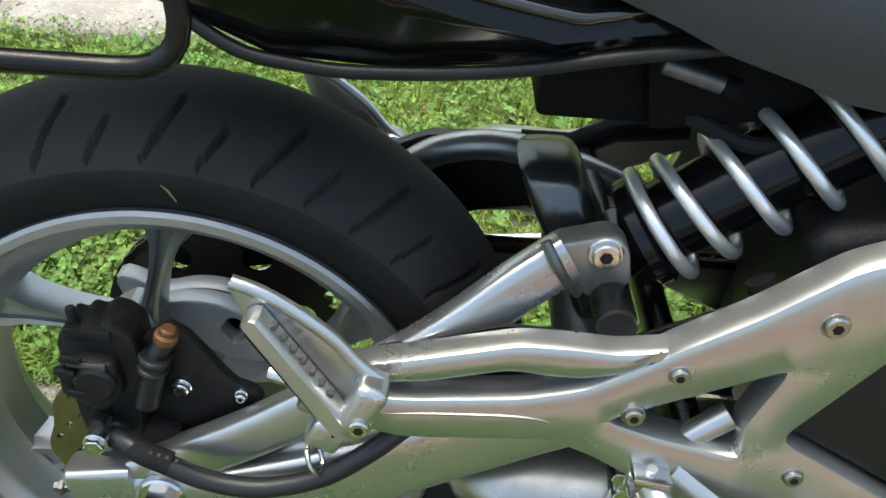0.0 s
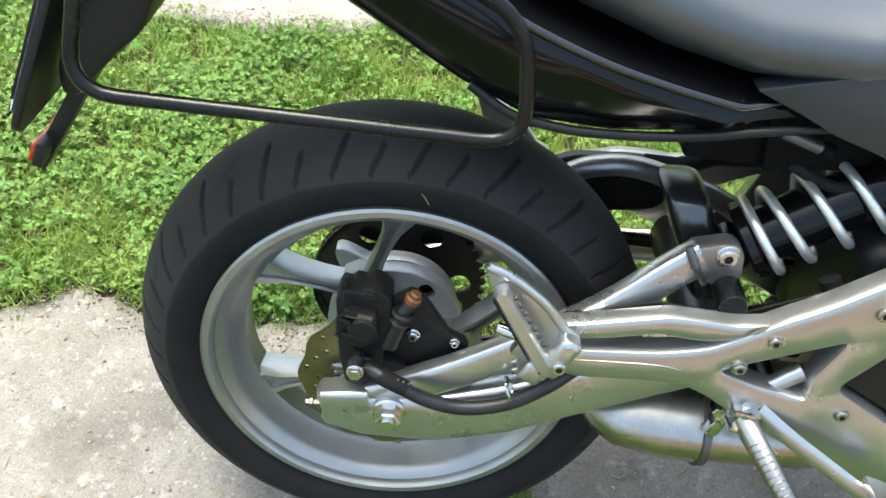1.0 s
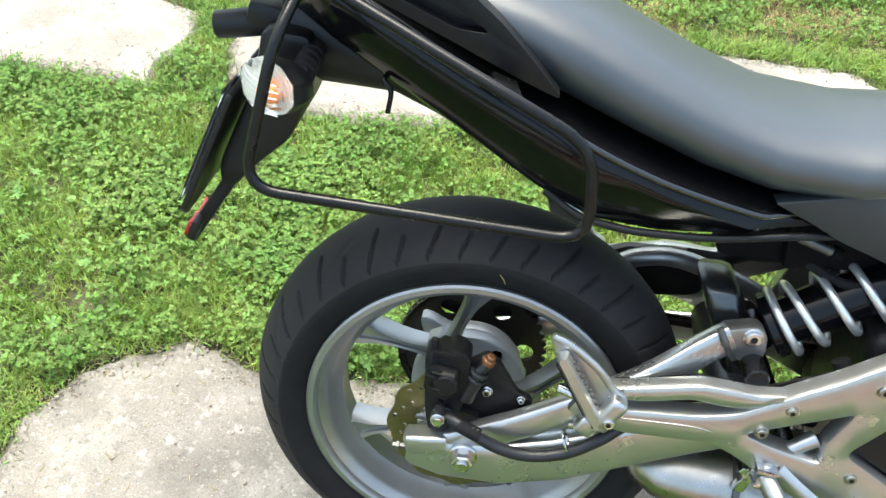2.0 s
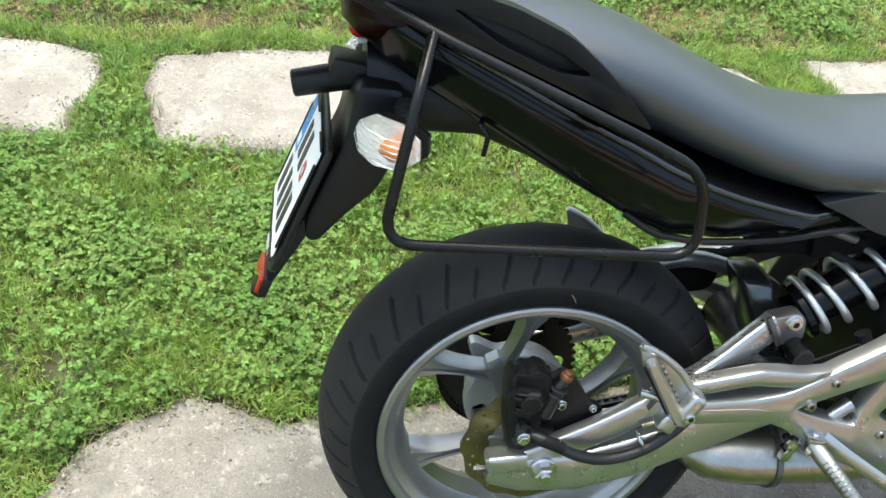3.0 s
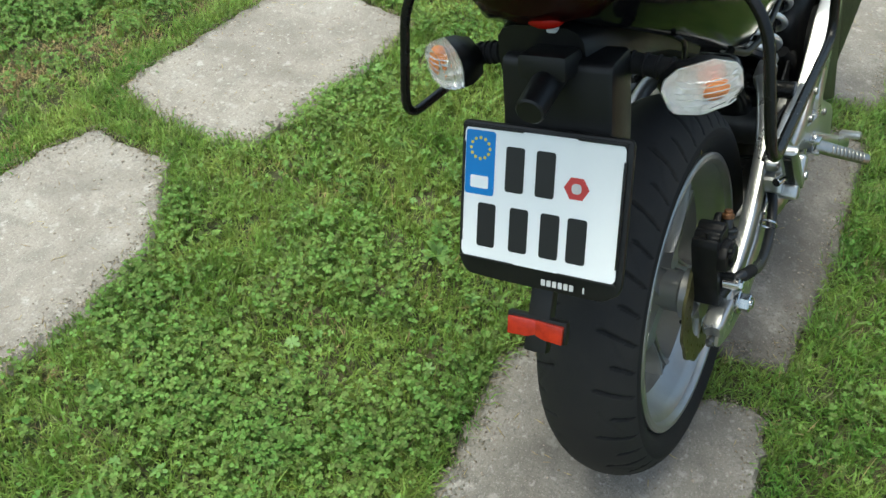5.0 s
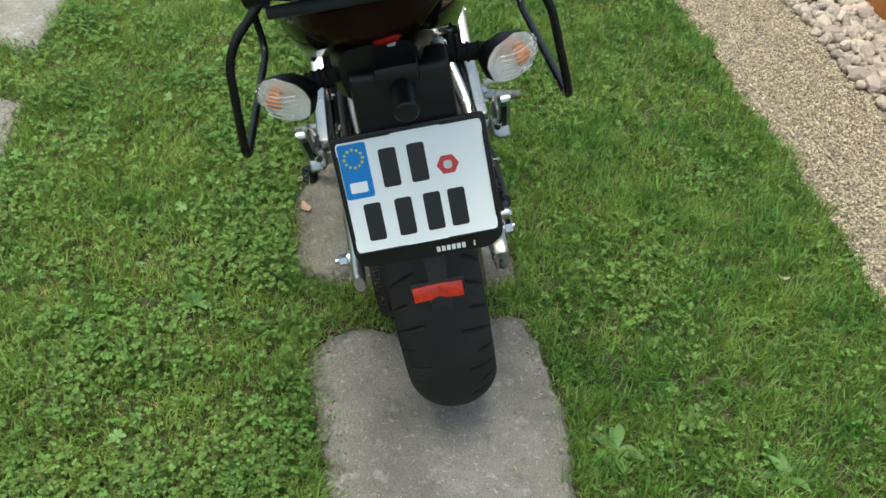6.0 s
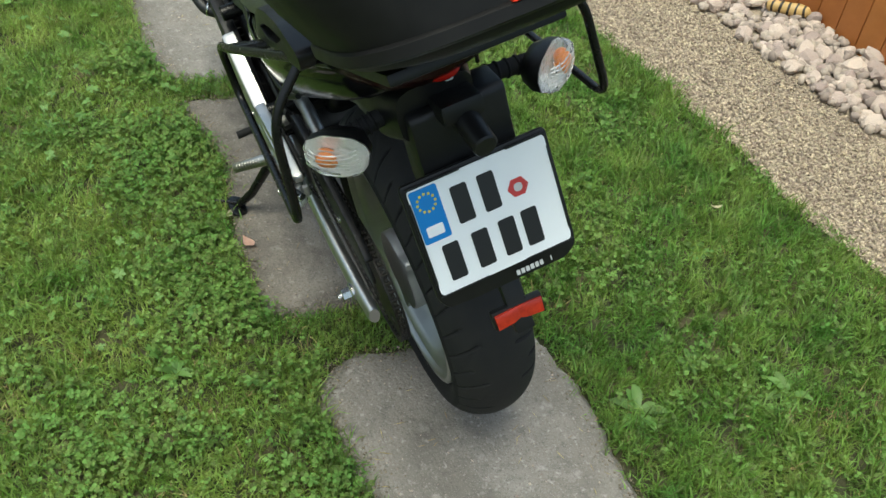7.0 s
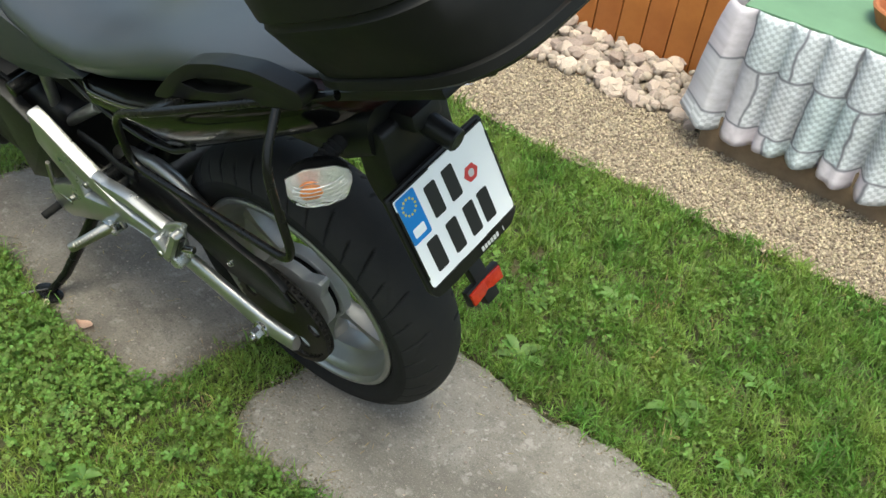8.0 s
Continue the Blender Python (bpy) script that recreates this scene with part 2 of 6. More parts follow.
def inset(poly, d):
    """The outline moved inwards by d."""
    k = len(poly)
    area = sum(poly[i - 1][0] * poly[i][1] - poly[i][0] * poly[i - 1][1] for i in range(k))
    sg = 1 if area > 0 else -1
    out = []
    for i in range(k):
        a, b, c = Vector(poly[i - 1]), Vector(poly[i]), Vector(poly[(i + 1) % k])
        u, v = (b - a).normalized(), (c - b).normalized()
        n = Vector((-u.y - v.y, u.x + v.x))
        n = n.normalized() if n.length > 1e-6 else Vector((-u.y, u.x))
        cosh = max(0.5, n.dot(Vector((-u.y, u.x))))
        q = b + n * (sg * d / cosh)
        out.append((q.x, q.y))
    return out


def moulded(poly, y0, y1, r=0.01, holes=(), steps=4, back=0.002):
    """A plate from y0 to its face at y1, with a wide rounding round the face's edges and openings."""
    s = 1 if y1 > y0 else -1
    layers = [(y0, back), (y0 + s * back, 0.0)]
    for j in range(steps + 1):
        a = math.pi / 2 * j / steps
        layers.append((y1 - s * r * (1 - math.sin(a)), r * (1 - math.cos(a))))
    bm = bmesh.new()
    first, last = [], []
    for lp, sign in [(poly, 1)] + [(h, -1) for h in holes]:
        rings = []
        for y, d in layers:
            line = inset(lp, d * sign) if d else lp
            rings.append([bm.verts.new((x, y, z)) for x, z in line])
        for a, b in zip(rings, rings[1:]):
            for i in range(len(a)):
                bm.faces.new((a[i], a[(i + 1) % len(a)], b[(i + 1) % len(a)], b[i]))
        first += [bm.edges.get((rings[0][i], rings[0][i - 1])) for i in range(len(lp))]
        last += [bm.edges.get((rings[-1][i], rings[-1][i - 1])) for i in range(len(lp))]
    for es in (first, last):
        bmesh.ops.triangle_fill(bm, use_beauty=True, use_dissolve=False, edges=es)
    return bm


def smooth_path(pts, n=6):
    """A Catmull-Rom line through the points."""
    P = [Vector(p) for p in pts]
    P = [2 * P[0] - P[1], *P, 2 * P[-1] - P[-2]]
    out = []
    for i in range(1, len(P) - 2):
        for j in range(n):
            t = j / n
            out.append(0.5 * (2 * P[i] + (P[i + 1] - P[i - 1]) * t + (2 * P[i - 1] - 5 * P[i] + 4 * P[i + 1] - P[i + 2]) * t * t + (3 * P[i] - P[i - 1] - 3 * P[i + 1] + P[i + 2]) * t ** 3))
    out.append(P[-2])
    return out


def bent(pts, r=0.03, n=5):
    """A line with straight runs and rounded bends."""
    P = [Vector(p) for p in pts]
    out = [P[0]]
    for i in range(1, len(P) - 1):
        a, b, c = P[i - 1], P[i], P[i + 1]
        u, v = a - b, c - b
        d = min(r, u.length * 0.45, v.length * 0.45)
        p, q = b + u.normalized() * d, b + v.normalized() * d
        for j in range(n + 1):
            t = j / n
            out.append((1 - t) ** 2 * p + 2 * t * (1 - t) * b + t * t * q)
    out.append(P[-1])
    return out


def tube(pts, r, n=12, flat=None, closed=False, sq=2.0):
    """A pipe along the points; r a number or one for each point; flat: (side, up) factors; sq above 2 squares the section."""
    P = [Vector(p) for p in pts]
    R = [r] * len(P) if isinstance(r, (int, float)) else list(r)
    bm = bmesh.new()
    rings, up = [], None
    for i, p in enumerate(P):
        if closed:
            d = P[(i + 1) % len(P)] - P[i - 1]
        else:
            d = P[min(i + 1, len(P) - 1)] - P[max(i - 1, 0)]
        d.normalize()
        if up is None:
            up = Vector((0, 1, 0)) if abs(d.y) < 0.9 else Vector((0, 0, 1))
        up = (up - d * up.dot(d)).normalized()
        side = d.cross(up)
        fa, fb = flat or (1, 1)
        ca = [math.cos(2 * math.pi * k / n) for k in range(n)]
        sa = [math.sin(2 * math.pi * k / n) for k in range(n)]
        rings.append([bm.verts.new(p + R[i] * (fa * math.copysign(abs(ca[k]) ** (2 / sq), ca[k]) * side + fb * math.copysign(abs(sa[k]) ** (2 / sq), sa[k]) * up)) for k in range(n)])
    m = len(rings)
    for i in range(m if closed else m - 1):
        a, b = rings[i], rings[(i + 1) % m]
        for k in range(n):
            bm.faces.new((a[k], a[(k + 1) % n], b[(k + 1) % n], b[k]))
    if not closed:
        bm.faces.new(rings[0])
        bm.faces.new(rings[-1])
    return bm


def rod(p0, p1, r, n=16, r1=None, bevel=0.0):
    """A cylinder between two points, its rims rounded off."""
    p0, p1 = Vector(p0), Vector(p1)
    d = (p1 - p0).normalized()
    b = bevel or min(r * 0.12, (p1 - p0).length * 0.2)
    r1 = r if r1 is None else r1
    return tube([p0, p0 + d * 1e-4, p0 + d * b, p1 - d * b, p1 - d * 1e-4, p1], [r - b, r - b, r, r1, r1 - b, r1 - b], n)


def lathe(profile, n=96, y0=0.0, c=(0.0, 0.0), closed=True):
    """A body turned about the y axis through (x, z) = c; profile: (y, radius)."""
    bm = bmesh.new()
    rings = []
    for i in range(n):
        a = 2 * math.pi * i / n
        rings.append([bm.verts.new((c[0] + r * math.cos(a), y0 + y, c[1] + r * math.sin(a))) for y, r in profile])
    k = len(profile)
    for i in range(n):
        a, b = rings[i], rings[(i + 1) % n]
        for j in range(k if closed else k - 1):
            bm.faces.new((a[j], a[(j + 1) % k], b[(j + 1) % k], b[j]))
    return bm


def loft(sections, cap=True):
    """A skin over sections, each a list of the same number of points."""
    bm = bmesh.new()
    rings = [[bm.verts.new(p) for p in s] for s in sections]
    k = len(rings[0])
    for a, b in zip(rings, rings[1:]):
        for j in range(k):
            bm.faces.new((a[j], a[(j + 1) % k], b[(j + 1) % k], b[j]))
    if cap:
        bm.faces.new(rings[0])
        bm.faces.new(rings[-1])
    return bm


def oval(x, w, z0, z1, n=20, p=2.6, y=0.0):
    """A rounded section across the bike at x: half width w, from z0 to z1."""
    out = []
    for i in range(n):
        a = 2 * math.pi * i / n
        cx, cz = math.cos(a), math.sin(a)
        out.append((x, y + w * math.copysign(abs(cx) ** (2 / p), cx), (z0 + z1) / 2 + (z1 - z0) / 2 * math.copysign(abs(cz) ** (2 / p), cz)))
    return out


def mesh_of(name, verts, faces_flat, per, material):
    """A mesh from flat arrays of corners, per corners to a face."""
    me = bpy.data.meshes.new(name)
    nf = len(faces_flat) // per
    me.vertices.add(len(verts))
    me.vertices.foreach_set("co", np.asarray(verts, np.float32).ravel())
    me.loops.add(len(faces_flat))
    me.loops.foreach_set("vertex_index", np.asarray(faces_flat, np.int32))
    me.polygons.add(nf)
    me.polygons.foreach_set("loop_start", np.arange(0, nf * per, per, dtype=np.int32))
    me.update(calc_edges=True)
    me.materials.append(material)
    return me


# ---------------------------------------------------------------- ground, slabs, gravel, fence
bm = bmesh.new()
bmesh.ops.create_grid(bm, x_segments=40, y_segments=40, size=400)
bm.transform(Matrix.Translation((0, 0, -0.022)))
# away from the tracks the sheet itself carries the close-mown turf
gn, gl = SOIL.node_tree.nodes, SOIL.node_tree.links
gb_soil = gn["Principled BSDF"]
under = gb_soil.inputs["Base Color"].links[0].from_socket
gtc, gdist, gramp, gtex, gturf, gmix = (gn.new("ShaderNode" + k) for k in ("TexCoord", "VectorMath", "MapRange", "TexNoise", "Mix", "Mix"))
gdist.operation = "DISTANCE"
gdist.inputs[1].default_value = (0.45, 0.8, 0.0)
gramp.inputs["From Min"].default_value, gramp.inputs["From Max"].default_value = 1.9, 2.3
gtex.inputs["Scale"].default_value, gtex.inputs["Detail"].default_value = 9, 10
gturf.data_type = gmix.data_type = "RGBA"
gturf.inputs["A"].default_value, gturf.inputs["B"].default_value = (0.020, 0.038, 0.008, 1), (0.070, 0.100, 0.024, 1)
gl.new(gtc.outputs["Object"], gdist.inputs[0])
gl.new(gtc.outputs["Object"], gtex.inputs["Vector"])
gl.new(gdist.outputs["Value"], gramp.inputs["Value"])
gl.new(gtex.outputs["Fac"], gturf.inputs["Factor"])
gl.new(gramp.outputs[0], gmix.inputs["Factor"])
gl.new(under, gmix.inputs["A"])
gl.new(gturf.outputs["Result"], gmix.inputs["B"])
gl.new(gmix.outputs["Result"], gb_soil.inputs["Base Color"])
ground = tagged(new("ground", finish(bm, "ground", SOIL)), "earth and mown turf under the lawn", "ground", kind="structure")

SLABS = [
    [(0.065, 0.259), (0.079, 0.180), (0.058, 0.090), (0.063, -0.028), (0.108, -0.108), (0.120, -0.198), (-0.016, -0.220), (-0.183, -0.237), (-0.416, -0.204), (-0.546, -0.228), (-0.747, -0.210), (-0.834, -0.046), (-0.805, 0.131), (-0.733, 0.248), (-0.639, 0.290), (-0.556, 0.338), (-0.380, 0.268), (-0.198, 0.292), (-0.027, 0.304)],
    [(1.137, 0.324), (1.172, 0.279), (1.140, 0.183), (1.125, -0.198), (0.626, -0.223), (0.231, -0.207), (0.196, 0.081), (0.217, 0.191), (0.229, 0.291), (0.269, 0.330), (0.490, 0.338), (0.838, 0.272)],
    [(1.275, 0.310), (1.326, 0.331), (1.435, 0.347), (1.848, 0.342), (2.170, 0.358), (2.189, 0.125), (2.167, -0.181), (1.649, -0.204), (1.269, -0.197), (1.244, 0.171)],
    [(2.295, 0.354), (3.100, 0.330), (3.120, -0.200), (2.271, -0.179), (2.323, 0.120)],
    [(-0.900, 0.235), (-0.995, 0.321), (-1.400, 0.320), (-1.800, 0.300), (-1.820, 0.000), (-1.800, -0.200), (-1.300, -0.220), (-0.867, -0.222), (-0.884, 0.070)],
    [(-0.709, 1.091), (-0.536, 1.076), (-0.342, 1.066), (-0.191, 1.070), (-0.041, 1.147), (0.088, 1.252), (0.089, 1.483), (-0.131, 1.540), (-0.487, 1.540), (-0.756, 1.475), (-0.778, 1.342)],
    [(0.201, 1.380), (0.192, 1.208), (0.243, 1.112), (0.490, 1.093), (0.749, 1.063), (0.957, 1.073), (0.982, 1.275), (1.050, 1.428), (0.980, 1.514), (0.675, 1.542), (0.348, 1.561), (0.239, 1.552)],
    [(1.178, 1.569), (1.267, 1.358), (1.232, 1.097), (1.585, 1.069), (1.884, 1.068), (1.974, 1.338), (1.960, 1.532), (1.759, 1.608), (1.492, 1.586)],
    [(-0.930, 1.214), (-0.867, 1.314), (-0.892, 1.491), (-1.038, 1.534), (-1.500, 1.620), (-1.900, 1.600), (-1.920, 1.300), (-1.900, 1.170), (-1.300, 1.150), (-0.912, 1.113)],
    [(2.108, 1.551), (2.091, 1.092), (3.000, 1.120), (3.100, 1.600)],
]


def ragged(poly, step=0.012, amp=0.018, seed=0):
    """The outline cut into short steps, with worn, uneven edges."""
    out = []
    for i, a in enumerate(poly):
        b = poly[(i + 1) % len(poly)]
        a, b = Vector((*a, 0)), Vector((*b, 0))
        n = max(1, int((b - a).length / step))
        for j in range(n):
            p = a.lerp(b, j / n)
            q = noise.noise_vector(p * 14 + Vector((seed, 0, 0))) * amp + noise.noise_vector(p * 45) * amp * 0.55
            out.append((p.x + q.x, p.y + q.y))
    return out


def slab(poly, k):
    line = ragged(rounded(poly, 0.018, 2), seed=k * 3.1)
    bm = bmesh.new()
    bot = [bm.verts.new((x, y, -0.07)) for x, y in line]
    low = [bm.verts.new((x, y, -0.018)) for x, y in line]
    cx, cy = sum(p[0] for p in line) / len(line), sum(p[1] for p in line) / len(line)
    lip, inner = [], []
    for x, y in line:
        d = Vector((cx - x, cy - y)).normalized()
        worn = 0.5 + 0.5 * noise.noise(Vector((x * 9, y * 9, 1.0)))
        lip.append(bm.verts.new((x + d.x * 0.014, y + d.y * 0.014, -0.002 - 0.007 * worn)))
        w = 0.03 + 0.03 * worn
        inner.append(bm.verts.new((x + d.x * w, y + d.y * w, 0.001 * noise.noise(Vector((x * 20, y * 20, 0))))))
    n = len(line)
    for a, b in ((bot, low), (low, lip), (lip, inner)):
        for i in range(n):
            bm.faces.new((a[i], a[(i + 1) % n], b[(i + 1) % n], b[i]))
    bm.faces.new(inner)
    bmesh.ops.triangulate(bm, faces=[f for f in bm.faces if len(f.verts) > 4])
    ob = new("paving_slab", finish(bm, "paving_slab", (BROWNCONCRETE if k == 1 else CONCRETE) if k < 5 else PALECONCRETE, 25))
    return tagged(ob, "weathered grey concrete path slab with ragged, overgrown edges", "paving slab", "slabs of the two garden tracks", "structure")


for k, poly in enumerate(SLABS):
    slab(poly, k)


def inside(px, py, poly):
    """Which of the points lie in the outline."""
    hit = np.zeros(len(px), bool)
    n = len(poly)
    for i in range(n):
        (x0, y0), (x1, y1) = poly[i], poly[i - 1]
        c = ((y0 > py) != (y1 > py)) & (px < (x1 - x0) * (py - y0) / (y1 - y0 + 1e-12) + x0)
        hit ^= c
    return hit


GRAVEL_Y, STONE_Y, FENCE_Y = -1.155, -1.622, -1.897
# gravel strip: bed and loose pebbles
gx = np.linspace(-3, 5, 161)
edge = [GRAVEL_Y + 0.03 * noise.noise(Vector((x * 3, 0, 0))) + 0.015 * noise.noise(Vector((x * 17, 5, 0))) for x in gx]
bm = bmesh.new()
va = [bm.verts.new((x, e, -0.016)) for x, e in zip(gx, edge)]
vb = [bm.verts.new((x, -2.6, -0.012)) for x in gx]
for i in range(len(gx) - 1):
    bm.faces.new((va[i], va[i + 1], vb[i + 1], vb[i]))
gravel_bed = tagged(new("gravel_bed", finish(bm, "gravel_bed", GRAVELBED)), "sandy bed under the gravel strip", "gravel", kind="structure")

rng = np.random.default_rng(4)
ICO = bmesh.new()
bmesh.ops.create_icosphere(ICO, subdivisions=1, radius=1)
ICO.verts.ensure_lookup_table()
ICOV = np.array([v.co[:] for v in ICO.verts])
ICOF = np.array([[v.index for v in f.verts] for f in ICO.faces])
ICO.free()


def rolled(n):
    """Random turns, as n matrices."""
    q = rng.normal(size=(n, 4))
    q /= np.linalg.norm(q, axis=1)[:, None]
    w, x, y, z = q.T
    return np.stack([1 - 2 * (y * y + z * z), 2 * (x * y - z * w), 2 * (x * z + y * w), 2 * (x * y + z * w), 1 - 2 * (x * x + z * z), 2 * (y * z - x * w), 2 * (x * z - y * w), 2 * (y * z + x * w), 1 - 2 * (x * x + y * y)], 1).reshape(-1, 3, 3)


OCTV = np.array([(1, 0, 0), (-1, 0, 0), (0, 1, 0), (0, -1, 0), (0, 0, 1), (0, 0, -1)], float)
OCTF = np.array([(0, 2, 4), (2, 1, 4), (1, 3, 4), (3, 0, 4), (2, 0, 5), (1, 2, 5), (3, 1, 5), (0, 3, 5)])
n = 70000
px = rng.uniform(-1.3, 2.7, n)
py = GRAVEL_Y + 0.03 * np.interp(px, gx, np.array([noise.noise(Vector((x * 3, 0, 0))) for x in gx])) - rng.uniform(-0.01, 0.5, n) + rng.normal(0, 0.006, n)
size = rng.gamma(6, 0.00060, n).clip(0.0018, 0.0075)[:, None] * np.array([1.3, 1.0, 0.75])
V = np.einsum("nij,nkj->nki", rolled(n), OCTV[None] * size[:, None, :] * rng.uniform(0.75, 1.25, (n, 6, 1)))
V += np.stack([px, py, -0.012 + rng.uniform(0.0, 0.005, n)], 1)[:, None, :]
F = (OCTF[None] + 6 * np.arange(n)[:, None, None]).reshape(-1)
tagged(new("gravel", mesh_of("gravel", V.reshape(-1, 3), F, 3, PEBBLE)), "fine buff and cream gravel raked into a strip", "gravel", kind="stuff")

# wooden cladding of the raised bed: boards on edge, with a pale cap behind
fence = thing("fence", "low wall of upright orange-brown stained boards", "fence", kind="structure")
board = box((0, 0, 0), (0.0970, 0.022, 0.5), bevel=0.004)
board_me = finish(board, "board", FENCEWOOD)
x = -0.285
while x < 3.2:
    ob = new("board", board_me)
    ob.parent = fence
    ob.matrix_basis = pose(x, FENCE_Y - 0.011, 0.225, random.uniform(-0.4, 0.4), 0, random.uniform(-0.3, 0.3))
    x += 0.1005
rail = part("backing_board", box((1.4, FENCE_Y - 0.03, 0.22), (3.6, 0.012, 0.48)), FENCEWOOD, fence)
PALEPAINT = mat("white_paint", (0.75, 0.75, 0.74), 0.5, 0, (0.68, 0.68, 0.66), 10, 0.0003, 200)
cap = tagged(new("ledge", finish(box((1.45, FENCE_Y - 0.35, 0.46), (3.6, 0.6, 0.05), bevel=0.006), "ledge", PALEPAINT)), "white painted ledge along the top of the boards", "ledge", kind="structure")

# border of pale stones between gravel and boards
border = thing("stone_border", "loose border of pale rounded field stones", "stone border", kind="structure")
stone_meshes = []
for k in range(9):
    bm = bmesh.new()
    bmesh.ops.create_icosphere(bm, subdivisions=2, radius=1)
    sx, sy, sz = random.uniform(0.9, 1.3), random.uniform(0.75, 1.0), random.uniform(0.55, 0.8)
    for v in bm.verts:
        d = 1 + 0.34 * noise.noise(v.co * 1.5 + Vector((k * 7, 0, 0))) + 0.08 * noise.noise(v.co * 3.5 + Vector((0, k * 5, 0)))
        v.co = Vector((v.co.x * sx, v.co.y * sy, v.co.z * sz)) * d
    stone_meshes.append(finish(bm, "stone", STONE, 22))
srng = random.Random(11)
for i in range(300):
    ob = new("stone", stone_meshes[i % 9])
    ob.parent = border
    s = srng.uniform(0.016, 0.036)
    u = srng.random()
    x = -0.35 + 2.3 * srng.random()
    y = STONE_Y + 0.0 - u * 0.26
    ob.matrix_basis = pose(x, y, -0.008 + s * 0.45 + 0.035 * u * srng.random() + 0.03 * u, srng.uniform(-25, 25), srng.uniform(-25, 25), srng.uniform(0, 360)) @ Matrix.Scale(s, 4)
n = 1700
px, u = rng.uniform(-0.6, 2.6, n), rng.random(n)
py = STONE_Y + 0.01 - 0.28 * u
size = rng.uniform(0.010, 0.022, n)[:, None] * np.array([1.2, 0.95, 0.7])
V = np.einsum("nij,nkj->nki", rolled(n), ICOV[None] * size[:, None, :] * rng.uniform(0.8, 1.2, (n, 12, 1)))
V += np.stack([px, py, 0.0 + 0.05 * u + rng.uniform(0.0, 0.01, n)], 1)[:, None, :]
small = tagged(new("small_stones", mesh_of("small_stones", V.reshape(-1, 3), (ICOF[None] + 12 * np.arange(n)[:, None, None]).reshape(-1), 3, SMALLSTONE)), "small pale stones between the larger ones", "stones", kind="stuff")
bm = bmesh.new()
va = [bm.verts.new((x, STONE_Y + 0.03, -0.014)) for x in gx]
vb = [bm.verts.new((x, FENCE_Y, 0.03)) for x in gx]
for i in range(len(gx) - 1):
    bm.faces.new((va[i], va[i + 1], vb[i + 1], vb[i]))
part("earth", bm, GRAVELBED, border)


# ---------------------------------------------------------------- lawn
def spots(r, n, xs, ys, weight=None, gap=0.0):
    """Places on the lawn, off the slabs and the gravel."""
    x, y = r.uniform(*xs, n), r.uniform(*ys, n)
    keep = np.ones(n, bool)
    for poly in SLABS:
        keep &= ~inside(x, y, poly)
    keep &= y > np.interp(x, gx, edge) + r.normal(gap, 0.012, n)
    if weight:
        keep &= r.random(n) < np.array([weight(a, b) for a, b in zip(x, y)])
    return x[keep], y[keep]


def blot(x, y, scale, seed, lo, hi):
    """A patchy share from 0 to 1."""
    v = noise.noise(Vector((x * scale, y * scale, seed))) + 0.5 * noise.noise(Vector((x * scale * 2.7, y * scale * 2.7, seed + 4)))
    return min(1.0, max(0.0, (v - lo) / (hi - lo)))


def lawn(name, label, n, xs, ys, length, width, material, lean=0.6, seed=1, weight=None, base=-0.02, tuft=12, spread=0.011, over=0.010):
    """Blades that grow in tufts, each tuft with a height and a way of leaning of its own."""
    r = np.random.default_rng(seed)
    tx, ty = spots(r, n // tuft, xs, ys, weight)
    m = len(tx)
    ta, tl = r.uniform(0, 2 * math.pi, m), r.uniform(0.1, 0.9, m)
    th = r.uniform(0.55, 1.15, m) * np.array([0.7 + 0.65 * blot(a, b, 3.0, seed, -0.3, 0.6) for a, b in zip(tx, ty)])
    k = np.repeat(np.arange(m), r.integers(tuft // 2, tuft * 3 // 2 + 1, m))
    n = len(k)
    x, y = tx[k] + r.normal(0, spread, n), ty[k] + r.normal(0, spread, n)
    off = np.ones(n, bool)
    jx, jy = r.normal(0, over, n), r.normal(0, over, n)
    for poly in SLABS:
        off &= ~inside(x + jx, y + jy, poly)
    x, y, k = x[off], y[off], k[off]
    n = len(k)
    a = ta[k] + r.normal(0, 1.1, n)
    L = r.uniform(*length, n) * th[k]
    ln = (tl[k] * lean * 1.2 + np.abs(r.normal(0, lean * 0.7, n))).clip(0, 1.5)
    w = r.uniform(*width, n) / 2
    dx, dy = np.cos(a), np.sin(a)
    mid = np.stack([dx * np.sin(ln * 0.5) * L * 0.5, dy * np.sin(ln * 0.5) * L * 0.5, np.cos(ln * 0.5) * L * 0.5], 1)
    tip = mid + np.stack([dx * np.sin(ln * 1.4) * L * 0.5, dy * np.sin(ln * 1.4) * L * 0.5, np.cos(ln * 1.4).clip(-0.3, 1) * L * 0.5], 1)
    tw = a + r.normal(0, 0.6, n) + math.pi / 2
    side = np.stack([np.cos(tw), np.sin(tw), np.zeros(n)], 1) * w[:, None]
    root = np.stack([x, y, np.full(n, base)], 1)
    V = np.stack([root - side, root + side, root + mid + side * 0.9, root + mid - side * 0.9, root + tip + side * 0.15, root + tip - side * 0.15], 1)
    q = np.array([0, 1, 2, 3, 3, 2, 4, 5])
    F = (q[None] + 6 * np.arange(n)[:, None]).reshape(-1)
    return tagged(new(name, mesh_of(name, V.reshape(-1, 3), F, 4, material)), label, "grass", kind="stuff")


SLAB_EDGE = np.concatenate([np.array(ragged(p, 0.03)) for p in SLABS])


